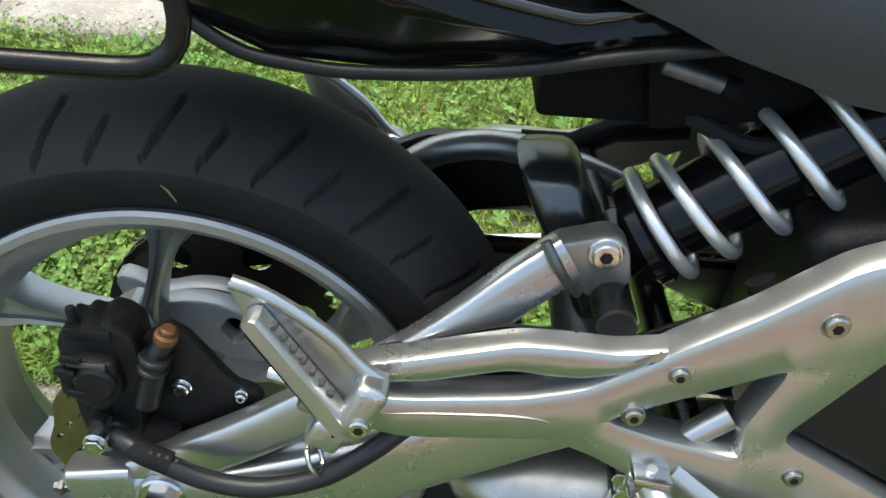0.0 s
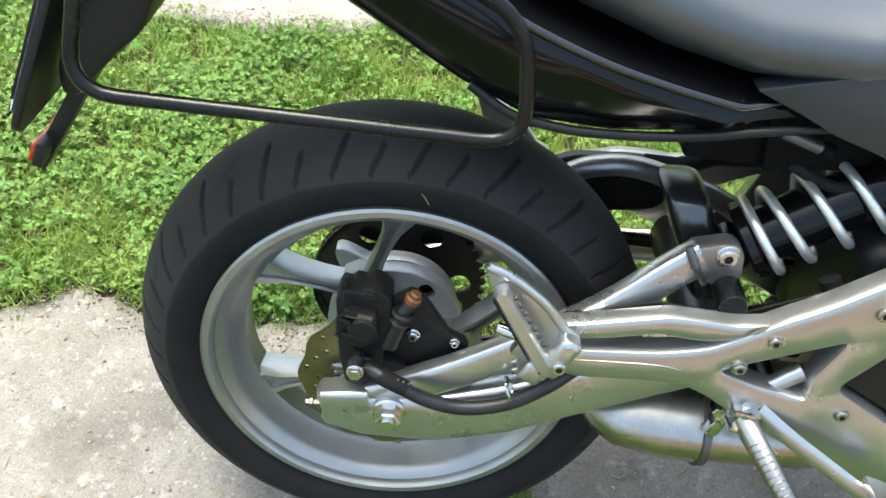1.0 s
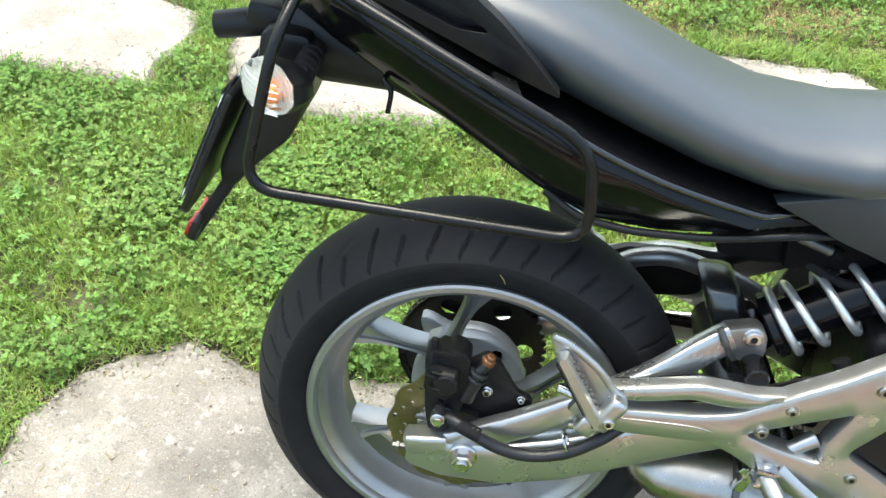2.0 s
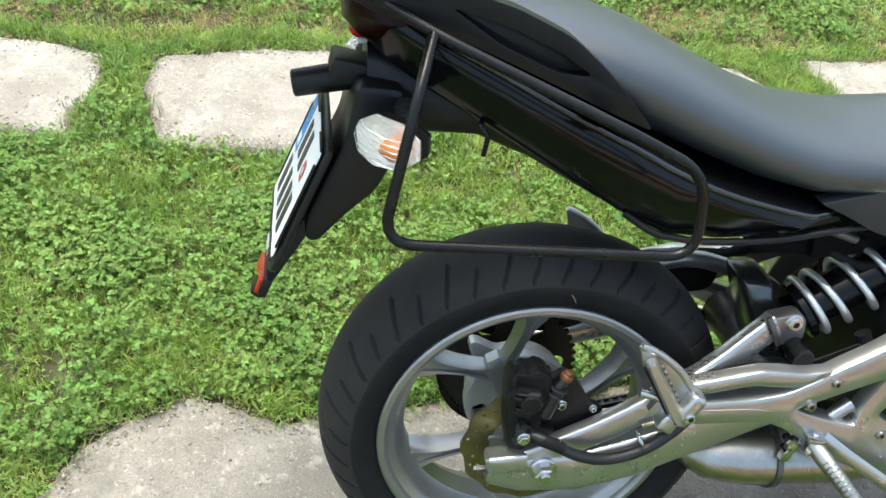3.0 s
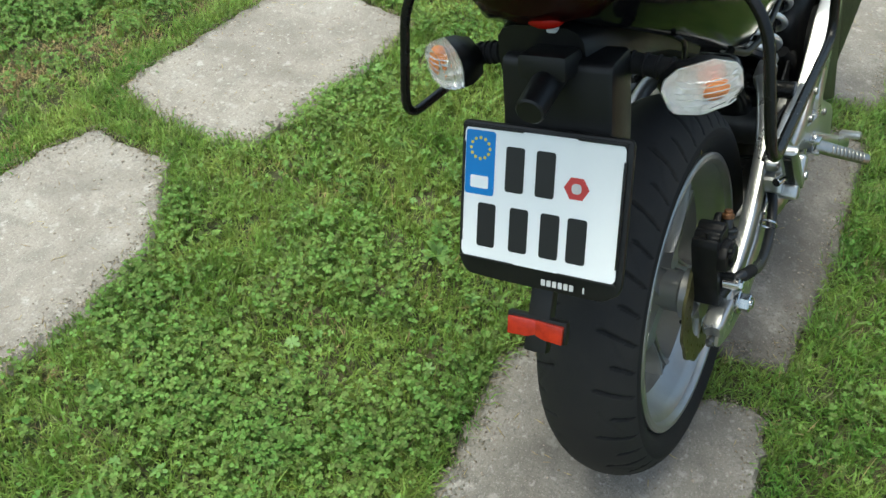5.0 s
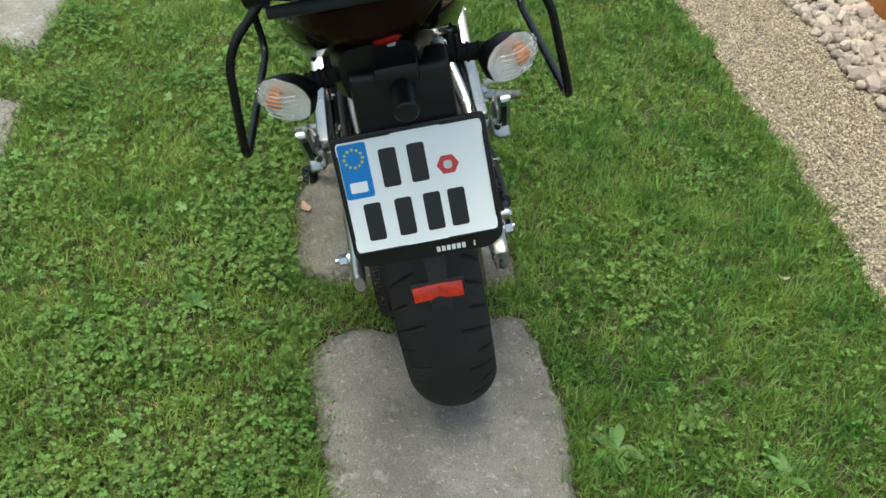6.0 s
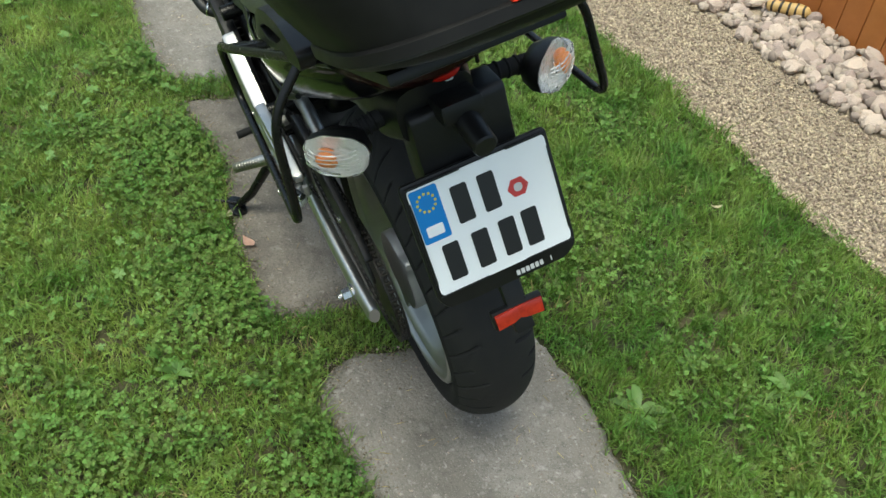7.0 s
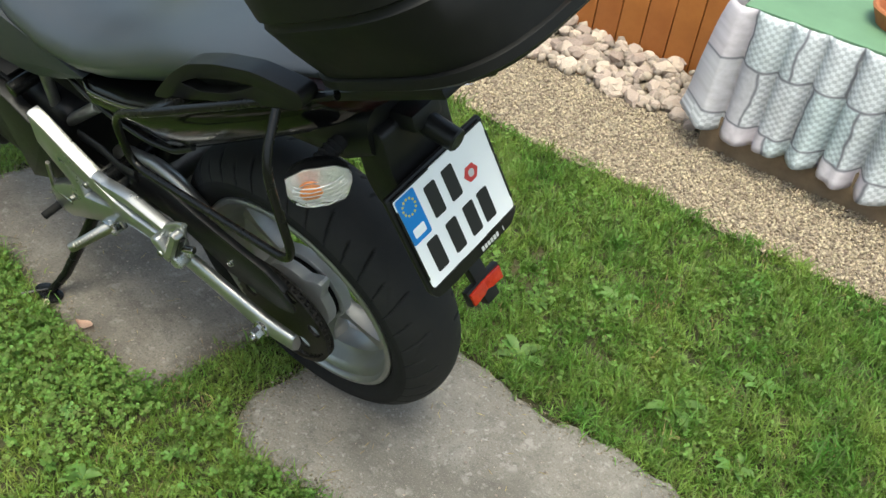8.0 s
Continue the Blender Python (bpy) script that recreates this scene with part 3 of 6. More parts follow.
def by_edge(x, y, reach):
    """How near a point is to a slab's edge, from 1 at the edge to 0."""
    return max(0.0, 1 - math.sqrt(((SLAB_EDGE - (x, y)) ** 2).sum(1).min()) / reach)


def sandy(x, y):
    """Dry, trodden places behind the second track."""
    return blot(x, y, 4, 12.0, -0.05, 0.35) * (1.0 if y < 1.88 else 0.25)


lawn("lawn_grass", "mown green lawn grass with longer tufts", 155000, (-1.3, 2.6), (-1.17, -0.17), (0.03, 0.062), (0.0022, 0.0044), GRASS, 0.75, 1, weight=lambda x, y: 0.7 + 0.3 * blot(x, y, 4, 2.0, -0.5, 0.3))
lawn("clover_lawn_grass", "short lawn grass mixed with clover", 300000, (-1.4, 2.2), (-0.2, 1.62), (0.025, 0.056), (0.002, 0.004), PALEGRASS, 0.75, 7, weight=lambda x, y: 0.7 + 0.3 * blot(x, y, 4, 5.0, -0.5, 0.3))
lawn("back_grass", "patchy lawn grass behind the second track", 120000, (-1.7, 2.6), (1.5, 2.75), (0.02, 0.045), (0.0026, 0.0052), PALEGRASS, 0.9, 8, weight=lambda x, y: (0.62 + 0.38 * blot(x, y, 3, 4.0, -0.3, 0.4)) * (1 - 0.6 * sandy(x, y)))
lawn("far_grass", "lawn grass farther from the tracks", 26000, (-2.6, 6.0), (2.8, 7.0), (0.03, 0.06), (0.004, 0.008), GRASS, 0.6, 2)
lawn("dry_grass", "dry straw-coloured stems in the lawn", 70000, (-1.4, 2.4), (-1.17, 2.2), (0.025, 0.055), (0.0014, 0.0028), DRYGRASS, 1.1, 3, weight=lambda x, y: 0.08 + 0.45 * blot(x, y, 3, 9.0, 0.1, 0.7) + 0.75 * by_edge(x, y, 0.05) + (0.5 if 1.6 < y < 1.85 else 0), tuft=6, over=0.02)


lawn("edge_grass", "grass growing over the edges of the slabs", 900000, (-1.4, 2.3), (-0.3, 1.75), (0.022, 0.050), (0.002, 0.004), GRASS, 1.1, 21, weight=lambda x, y: by_edge(x, y, 0.05) * (0.4 + 0.6 * blot(x, y, 7, 14.0, -0.3, 0.3)), base=-0.010, tuft=8, spread=0.018, over=0.045)
lawn("thatch", "straw-coloured dead grass behind the second track", 60000, (-1.6, 2.0), (1.5, 2.3), (0.015, 0.035), (0.0018, 0.0035), DRYGRASS, 1.4, 23, weight=lambda x, y: 0.05 + 0.8 * sandy(x, y), tuft=8, spread=0.014)


def leaves(name, label, n, xs, ys, size, high, material, seed, weight, lobes=3, wide=0.48, category="clover"):
    """Small rounded leaves on short stalks, lobes to a stalk."""
    r = np.random.default_rng(seed)
    x, y = spots(r, n, xs, ys, weight, 0.01)
    n = len(x)
    h, s, a0 = r.uniform(*high, n), r.uniform(*size, n), r.uniform(0, 6.3, n)
    tip_x, tip_y = r.normal(0, 0.35, n), r.normal(0, 0.35, n)
    Vs = []
    for k in range(lobes):
        a = a0 + k * 2 * math.pi / lobes + r.normal(0, 0.15, n)
        ca, sa = np.cos(a), np.sin(a)
        d = np.stack([ca, sa, ca * tip_x + sa * tip_y + r.uniform(-0.15, 0.25, n)], 1) * (s * r.uniform(0.75, 1.1, n))[:, None]
        e = np.stack([-sa, ca, -sa * tip_x + ca * tip_y], 1) * s[:, None] * wide
        c = np.stack([x, y, h], 1)
        up = np.stack([np.zeros(n), np.zeros(n), s * 0.10], 1)
        Vs.append(np.stack([c, c + d * 0.4 + e * 0.8 + up, c + d * 0.8 + e + up, c + d, c + d * 0.8 - e + up, c + d * 0.4 - e * 0.8 + up], 1))
    V = np.concatenate(Vs, 0)
    q = np.array([0, 1, 2, 3, 0, 3, 4, 5])
    F = (q[None] + 6 * np.arange(len(V))[:, None]).reshape(-1)
    return tagged(new(name, mesh_of(name, V.reshape(-1, 3), F, 4, material)), label, category, kind="stuff")


leaves("clover", "low clover leaves spread through the lawn", 78000, (-1.4, 1.5), (0.2, 1.3), (0.0050, 0.0098), (0.002, 0.040), CLOVER, 5, lambda x, y: (0.06 + 0.72 * blot(x, y, 3.6, 1.0, -0.15, 0.55)) * (1 - 0.6 * max(0, y - 0.8)) * min(1.0, max(0.7, 0.6 - 0.9 * x)))
leaves("sparse_clover", "scattered clover leaves in the grass", 16000, (-1.2, 2.2), (-1.1, -0.2), (0.006, 0.010), (0.004, 0.030), CLOVER, 6, lambda x, y: 0.04 + 0.6 * blot(x, y, 3, 3.0, 0.0, 0.7))
leaves("back_clover", "bluish clover patch behind the second track", 46000, (-1.6, 1.6), (1.66, 2.6), (0.0055, 0.0100), (0.006, 0.036), CLOVER, 9, lambda x, y: 0.10 + 0.8 * blot(x, y, 2.2, 6.0, -0.35, 0.2) * min(1.0, max(0.25, (y - 1.62) * 4)) * (1 - 0.85 * sandy(x, y)))
leaves("broadleaf_weeds", "pale broad-leaved seedlings dotted through the lawn", 700, (-1.4, 2.3), (0.3, 1.1), (0.010, 0.020), (0.004, 0.024), WEED, 15, lambda x, y: 0.15 + 0.8 * blot(x, y, 2.5, 8.0, 0.0, 0.6), 6, 0.24, "weed")


# grit and clippings on the slabs
def litter(name, label, n, material, size, seed, flat=1.0, long=1.0, share=(0.25, 0.75, 0.09)):
    r = np.random.default_rng(seed)
    x, y = r.uniform(-1.4, 2.2, n), r.uniform(-0.2, 1.65, n)
    on = np.zeros(n, bool)
    for poly in SLABS:
        on |= inside(x, y, poly)
    x, y = x[on], y[on]
    chance = np.array([share[0] + share[1] * by_edge(a, b, share[2]) for a, b in zip(x, y)])
    on = r.random(len(x)) < chance
    x, y = x[on], y[on]
    n = len(x)
    d = r.uniform(*size, n)[:, None] * np.array([long, 1.0, flat])
    a = r.uniform(0, 6.3, n)
    P = OCTV[None] * d[:, None, :] * r.uniform(0.7, 1.3, (n, 6, 1))
    V = np.stack([P[..., 0] * np.cos(a)[:, None] - P[..., 1] * np.sin(a)[:, None], P[..., 0] * np.sin(a)[:, None] + P[..., 1] * np.cos(a)[:, None], P[..., 2]], -1)
    V += np.stack([x, y, 0.001 + d[:, 2] * 0.5], 1)[:, None, :]
    F = (OCTF[None] + 6 * np.arange(n)[:, None, None]).reshape(-1)
    return tagged(new(name, mesh_of(name, V.reshape(-1, 3), F, 3, material)), label, "litter", kind="stuff")


litter("grit", "pale grit and crumbs of stone on the slabs", 9000, SMALLSTONE, (0.0008, 0.0036), 31, 0.7, 1.2)
litter("soil_crumbs", "dark crumbs of soil on the slabs", 2200, EARTH, (0.0008, 0.0028), 32, 0.5, 1.3)
litter("edge_soil", "brown soil washed over the edges of the slabs", 260000, EARTH, (0.0008, 0.0026), 34, 0.4, 1.3, (0.0, 0.8, 0.055))
litter("clippings", "dry grass clippings blown on to the slabs", 4200, DRYGRASS, (0.0006, 0.0011), 33, 0.6, 13.0)


# ---------------------------------------------------------------- motorcycle
LEANING = 15.05
AXLE = 0.31
bike = thing("motorcycle", "black and silver naked motorcycle leaning on its side stand", "motorcycle", pose(0, 0, 0, -LEANING, 0, 0))

wheel = part("rear_wheel", lathe([(-0.055, 0.034), (0.05, 0.034), (0.06, 0.028), (-0.062, 0.028)], 48, 0, (0, AXLE)), RIMPAINT, bike, "silver cast rear wheel with six spokes")
wheel.location = (-0.005, -0.011, 0.006)
rim_profile = [(-0.070, 0.2325), (-0.0725, 0.229), (-0.0725, 0.222), (-0.069, 0.2185), (-0.062, 0.2165), (-0.056, 0.2075), (-0.046, 0.2015), (-0.03, 0.196), (-0.02, 0.187), (0.02, 0.187), (0.03, 0.196), (0.046, 0.2015), (0.056, 0.2075), (0.062, 0.2165), (0.069, 0.2185), (0.0725, 0.222), (0.0725, 0.229), (0.070, 0.2325), (0.064, 0.2325), (0.058, 0.216), (0.03, 0.204), (-0.03, 0.204), (-0.058, 0.216), (-0.064, 0.2325)]
part("rim", lathe(rim_profile, 128, 0, (0, AXLE)), RIMPAINT, wheel, "", 30)


def spoke():
    """A hollow-backed cast spoke, wide at the hub and the rim, along x."""
    secs = []
    for t in np.linspace(0, 1, 9):
        x = 0.026 + 0.167 * t
        w = 0.017 - 0.0085 * math.sin(math.pi * min(1, t * 1.15)) + 0.010 * max(0, t - 0.75) * 4
        h = 0.015 + 0.008 * t
        g = 0.006
        secs.append([(x, -h, -w * 0.75), (x, -h + 0.001, -w * 0.35), (x, -h + g, -w * 0.3), (x, -h + g, w * 0.3), (x, -h + 0.001, w * 0.35), (x, -h, w * 0.75), (x, -h * 0.5, w), (x, h, w * 0.8), (x, h, -w * 0.8), (x, -h * 0.5, -w)])
    return loft(secs)


spoke_me = finish(spoke(), "spoke", RIMPAINT, 35)
# three pairs of spokes, each pair spreading like a V from a broad root at the hub
root_me = finish(loft([[(x, -h, -w), (x, -h, w), (x, h, w), (x, h, -w)] for x, w, h in ((0.02, 0.024, 0.03), (0.045, 0.019, 0.022), (0.075, 0.017, 0.017), (0.098, 0.020, 0.016), (0.112, 0.010, 0.011))]), "spoke_root", RIMPAINT, 35)
for k in range(3):
    ob = new("spoke_root", root_me)
    ob.parent = wheel
    ob.matrix_basis = pose(0, 0, AXLE, 0, -(119.5 + 120 * k), 0)
    for side in (-1, 1):
        ob = new("spoke", spoke_me)
        ob.parent = wheel
        ob.matrix_basis = pose(0, 0, AXLE, 0, -(119.5 + 120 * k), 0) @ pose(0.080, 0, side * 0.003, 0, -side * 47.5, 0) @ Matrix.Diagonal((0.80, 1, 1, 1)) @ Matrix.Translation((-0.026, 0, 0))

# tyre: round crown with slanting grooves cut into it
N, TW, TR = 1080, 0.0805, 0.318
side = [(-0.058, 0.216), (-0.064, 0.2335), (-0.0715, 0.242), (-0.077, 0.252), (-0.0795, 0.262)]
prof = [(y, r, None) for y, r in side]
for u in np.linspace(-1, 1, 45):
    a = u * radians(72)
    y = 0.0838 * math.sin(a)
    prof.append((y, TR - 0.0695 * (1 - math.cos(a)) / (1 - math.cos(radians(72))) * 0.72, u))
prof += [(-y, r, None) for y, r in reversed(side)]
prof += [(0.05, 0.213, None), (-0.05, 0.213, None)]
V = np.zeros((N, len(prof), 3))
D = np.zeros((N, len(prof)))
for i in range(N):
    a = 2 * math.pi * i / N
    for j, (y, r, u) in enumerate(prof):
        d = 0.0
        if u is not None:
            s = abs(u)
            hand = 0.5 if u > 0 else 0.0
            ph = (42 * i / N + hand - 0.85 * s ** 1.4) % 1.0
            m = (s > (0.3 if int(42 * i / N + hand - 0.85 * s ** 1.4 + 42) % 2 else 0.5)) * (s < 0.88)
            d = 0.005 * m * min(1.0, max(0.0, 1.6 - 1.6 * (abs(ph - 0.5) / (0.058 - 0.05 * max(0, s - 0.55))) ** 4))
            ph2 = (14 * i / N + hand - 1.1 * s) % 1.0
            d = max(d, 0.0016 * (s > 0.3) * (s < 0.75) * max(0.0, 1 - (abs(ph2 - 0.5) / 0.04) ** 4))
        D[i, j] = d
        V[i, j] = ((r - d) * math.cos(a), y, AXLE + (r - d) * math.sin(a))
k = len(prof)
idx = np.arange(N * k).reshape(N, k)
nx = np.roll(idx, -1, 0)
F = np.stack([idx, np.roll(idx, -1, 1), np.roll(nx, -1, 1), nx], -1).reshape(-1)
me = mesh_of("tyre", V.reshape(-1, 3), F, 4, RUBBER)
me.materials.append(TREAD)
for p in me.polygons:
    p.use_smooth = True
    # groove faces keep the darker RUBBER, their shade put into the colour
    if 6 <= p.vertices[0] % k <= 46 and D.flat[p.vertices[0]] < 0.0025:
        p.material_index = 1
tyre = new("tyre", me)
tyre.parent = wheel
tagged(tyre, "black rubber road tyre with slanting tread grooves")


def ring(p, axis, r, tubr, n=20):
    """A small torus about p."""
    a = Vector(axis).normalized()
    u = a.orthogonal().normalized()
    v = a.cross(u)
    return tube([Vector(p) + r * (math.cos(2 * math.pi * i / n) * u + math.sin(2 * math.pi * i / n) * v) for i in range(n)], tubr, 8, closed=True)


def bolt(p, r, parent, side=-1, hexed=False, name="bolt", metal=None):
    """A bolt head that faces sideways, with its socket and washer."""
    p = Vector(p)
    n = 6 if hexed else 20
    s = Vector((0, side, 0))
    head = merged(rod(p - s * 0.004, p + s * 0.001, r * 1.3, 24), rod(p, p + s * 0.0055, r, n, bevel=0.0012))
    ob = part(name, head, metal or CHROME, parent)
    if not hexed:
        part("socket", rod(p + s * 0.0054, p + s * 0.0058, r * 0.5, 6, bevel=0.0001), CASTBLACK, ob)
    return ob


# ---- brake disc, caliper, hub parts
disc_poly = []
for i in range(180):
    a = 2 * math.pi * i / 180
    disc_poly.append((0.107 * math.cos(a) * (1 + 0.024 * math.cos(12 * a)), AXLE + 0.107 * math.sin(a) * (1 + 0.024 * math.cos(12 * a))))
holes = []
for i in range(36):
    a = 2 * math.pi * (i + 0.3) / 36
    r = (0.083, 0.091, 0.099)[i % 3]
    holes.append([(r * math.cos(a) + 0.0036 * math.cos(b), AXLE + r * math.sin(a) + 0.0036 * math.sin(b)) for b in np.linspace(0, 2 * math.pi, 9)[:-1]])
holes.append([(0.066 * math.cos(b), AXLE + 0.066 * math.sin(b)) for b in np.linspace(0, 2 * math.pi, 49)[:-1]])
disc = part("brake_disc", extrude(disc_poly, -0.092, -0.087, 0, holes), DISC, wheel, "bronze-coloured drilled petal brake disc", 30)
arms = []
for k in range(5):
    a = 2 * math.pi * k / 5 + 0.4
    arms.append(rod((0.03 * math.cos(a), -0.086, AXLE + 0.03 * math.sin(a)), (0.07 * math.cos(a), -0.086, AXLE + 0.07 * math.sin(a)), 0.008, 10))
part("disc_carrier", merged(lathe([(-0.094, 0.0), (-0.094, 0.036), (-0.06, 0.042), (-0.06, 0.0)], 40, 0, (0, AXLE)), *arms), RIMPAINT, wheel)

carrier_line = [(r * math.cos(b), AXLE + r * math.sin(b)) for b, r in ((b, 0.080 + 0.040 * max(0.0, math.cos(2.5 * (b + 0.22))) ** 10) for b in np.linspace(0, 4 * math.pi, 241)[:120])]
# drum of the hub, with openings in its closed face
drum_line = [(0.087 * math.cos(b), AXLE + 0.087 * math.sin(b)) for b in np.linspace(0, 2 * math.pi, 73)[:-1]]
drum_holes = []
for k in range(5):
    a = radians(55 + 72 * k)
    drum_holes.append(rounded([(0.066 * math.cos(a) + p * math.cos(a) - q * math.sin(a), AXLE + 0.066 * math.sin(a) + p * math.sin(a) + q * math.cos(a)) for p, q in ((-0.015, -0.005), (-0.009, -0.013), (0.008, -0.012), (0.014, 0.004), (0.009, 0.012), (-0.008, 0.012))], 0.005))
part("hub_drum", extrude(drum_line, 0.011, 0.034, 0.006, drum_holes, 3), HUBPAINT, wheel, "light grey hub drum with dark openings", 40)
# added black disc that puts the shade inside the drum's openings into colour
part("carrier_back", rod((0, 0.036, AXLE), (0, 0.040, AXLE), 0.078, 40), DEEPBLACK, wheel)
part("sprocket_carrier", extrude(carrier_line, 0.044, 0.068, 0.004), HUBPAINT, wheel, "light grey sprocket carrier", 30)
teeth = []
for i in range(46 * 4):
    a = 2 * math.pi * i / (46 * 4)
    r = (0.112, 0.119, 0.119, 0.112)[i % 4]
    teeth.append((r * math.cos(a), AXLE + r * math.sin(a)))
slots = []
for k in range(6):
    a = 2 * math.pi * k / 6
    slots.append([(0.083 * math.cos(a) + 0.016 * math.cos(b), AXLE + 0.083 * math.sin(a) + 0.016 * math.sin(b)) for b in np.linspace(0, 2 * math.pi, 17)[:-1]])
part("sprocket", extrude(teeth, 0.105, 0.111, 0, slots), CHAINMETAL, wheel, "dark steel rear sprocket")
part("valve", rod((0.09, -0.02, AXLE - 0.155), (0.08, -0.045, AXLE - 0.14), 0.004, 10), RUBBER, wheel)

caliper = part("brake_caliper", extrude(rounded([(-0.060, 0.43), (-0.061, 0.450), (-0.055, 0.463), (-0.046, 0.459), (-0.040, 0.467), (-0.030, 0.463), (-0.022, 0.470), (-0.010, 0.466), (0.0, 0.456), (0.001, 0.42), (-0.008, 0.36), (-0.026, 0.325), (-0.050, 0.330), (-0.057, 0.37)], 0.004), -0.120, -0.080, 0.005), CASTBLACK, bike, "black two-pin rear brake caliper with an orange cap")
caliper.location = (-0.003, -0.020, 0.013)
part("caliper_bridge", extrude(rounded([(-0.060, 0.41), (-0.059, 0.436), (-0.046, 0.446), (-0.014, 0.441), (-0.012, 0.41), (-0.03, 0.392)], 0.004), -0.133, -0.116, 0.004), CASTBLACK, caliper)
part("piston_cover", rod((-0.030, -0.139, 0.424), (-0.030, -0.118, 0.424), 0.0165, 22, bevel=0.003), CASTBLACK, caliper)
part("piston_cover", rod((-0.028, -0.130, 0.366), (-0.028, -0.112, 0.366), 0.013, 18, bevel=0.002), CASTBLACK, caliper)
part("web", box((-0.034, -0.121, 0.461), (0.036, 0.004, 0.010), (0, 6, 0), 0.0015), CASTBLACK, caliper)
part("pad_spring", box((-0.034, -0.134, 0.442), (0.030, 0.004, 0.006), (0, 8, 0), 0.0012), GREYMETAL, caliper)
part("bleed_screw", rod((-0.05, -0.104, 0.460), (-0.051, -0.104, 0.474), 0.004, 10), RUBBER, caliper)
for x, z in ((-0.05, 0.437), (-0.044, 0.417), (-0.043, 0.450)):
    part("rib", box((x, -0.137, z), (0.016, 0.006, 0.006), (0, 12, 0), 0.002), CASTBLACK, caliper)
part("slider", merged(rod((-0.002, -0.116, 0.388), (0.013, -0.116, 0.438), 0.0105, 18), ring((0.0125, -0.116, 0.436), (0.3, 0, 1), 0.0105, 0.0026), ring((0.0095, -0.116, 0.426), (0.3, 0, 1), 0.0105, 0.0026), rod((0.012, -0.114, 0.436), (0.022, -0.112, 0.450), 0.008, 14)), HOSE, caliper)
part("slider_cap", merged(rod((0.021, -0.112, 0.449), (0.0245, -0.112, 0.458), 0.0095, 18, bevel=0.002), rod((0.0245, -0.112, 0.457), (0.0265, -0.112, 0.463), 0.0065, 14, bevel=0.0015)), BRASS, caliper, "orange zinc-plated cap")
part("caliper_bracket", extrude(rounded([(-0.02, 0.33), (0.02, 0.333), (0.082, 0.374), (0.091, 0.383), (0.083, 0.394), (0.068, 0.400), (0.051, 0.427), (0.036, 0.449), (0.02, 0.459), (-0.005, 0.44)], 0.005), -0.104, -0.092, 0.003), CASTBLACK, caliper)
part("pad_pin", rod((-0.035, -0.14, 0.385), (-0.035, -0.11, 0.385), 0.006, 12), CASTBLACK, caliper)
bolt((0.025, -0.106, 0.397), 0.0065, caliper)
bolt((0.073, -0.106, 0.390), 0.0045, caliper)
part("arm_boss", merged(rod((-0.03, -0.118, 0.345), (-0.03, -0.09, 0.345), 0.016, 18), box((-0.008, -0.105, 0.35), (0.05, 0.02, 0.03), (0, 20, 0), 0.006)), CASTBLACK, caliper)
banjo = part("banjo", merged(rod((-0.036, -0.148, 0.372), (-0.036, -0.122, 0.372), 0.010, 16), rod((-0.036, -0.153, 0.372), (-0.036, -0.146, 0.372), 0.008, 6)), CHROME, caliper)
hose = part("brake_hose", tube(smooth_path([(-0.043, -0.140, 0.361), (-0.025, -0.155, 0.381), (-0.000, -0.168, 0.377), (0.044, -0.172, 0.355), (0.089, -0.172, 0.347), (0.138, -0.168, 0.357), (0.178, -0.162, 0.381), (0.209, -0.150, 0.401), (0.258, -0.130, 0.425)], 8), 0.0085, 14), HOSE, bike, "thick black rubber brake hose")
part("hose_sleeve", tube(smooth_path([(-0.027, -0.153, 0.380), (-0.003, -0.167, 0.378), (0.019, -0.170, 0.369)], 6), 0.0098, 14), RUBBER, hose)
for u in (0.010, 0.016, 0.022, 0.029):
    part("printed_bar", box((u, -0.1805, 0.3945 - 0.42 * (u - 0.003)), (0.0024, 0.0006, 0.0032), (0, 24, 0)), LUGMETAL, hose)
part("hose_clip", ring((0.134, -0.166, 0.376), (1, 0, 0.45), 0.013, 0.0022), CHROME, hose)
part("clip_tab", box((0.146, -0.158, 0.398), (0.022, 0.004, 0.008), (0, -15, 0), 0.001), CHROME, hose)

# ---- swingarm
swing = part("swingarm", tube([(-0.078, -0.138, 0.304), (-0.072, -0.138, 0.303), (-0.03, -0.138, 0.299), (0.05, -0.140, 0.303), (0.13, -0.138, 0.324), (0.20, -0.135, 0.350), (0.30, -0.125, 0.385), (0.40, -0.110, 0.410)], [0.018, 0.024, 0.032, 0.036, 0.037, 0.034, 0.033, 0.032], 28, (1.0, 0.5), False, 4.5), SILVER, bike, "satin silver aluminium swingarm")
part("end_cap", tube([(-0.082, -0.138, 0.317), (-0.078, -0.138, 0.318), (-0.024, -0.138, 0.324)], [0.0125, 0.0165, 0.0175], 28, (1.0, 1.0), False, 5.0), SILVER, swing)
part("upper_brace", tube(smooth_path([(-0.02, -0.138, 0.324), (0.034, -0.140, 0.353), (0.089, -0.141, 0.383), (0.15, -0.139, 0.420), (0.21, -0.134, 0.457), (0.25, -0.127, 0.484), (0.29, -0.116, 0.513), (0.325, -0.104, 0.533)], 5), 0.0205, 28, (1.0, 0.62), False, 4.0), SILVER, swing)
part("shock_lug", extrude(rounded([(0.311, 0.546), (0.356, 0.557), (0.370, 0.545), (0.374, 0.512), (0.342, 0.499), (0.320, 0.526)], 0.008), -0.113, -0.088, 0.003), LUGMETAL, swing, "grey cast lug of the shock absorber mount")
bolt((0.352, -0.113, 0.540), 0.0105, swing)
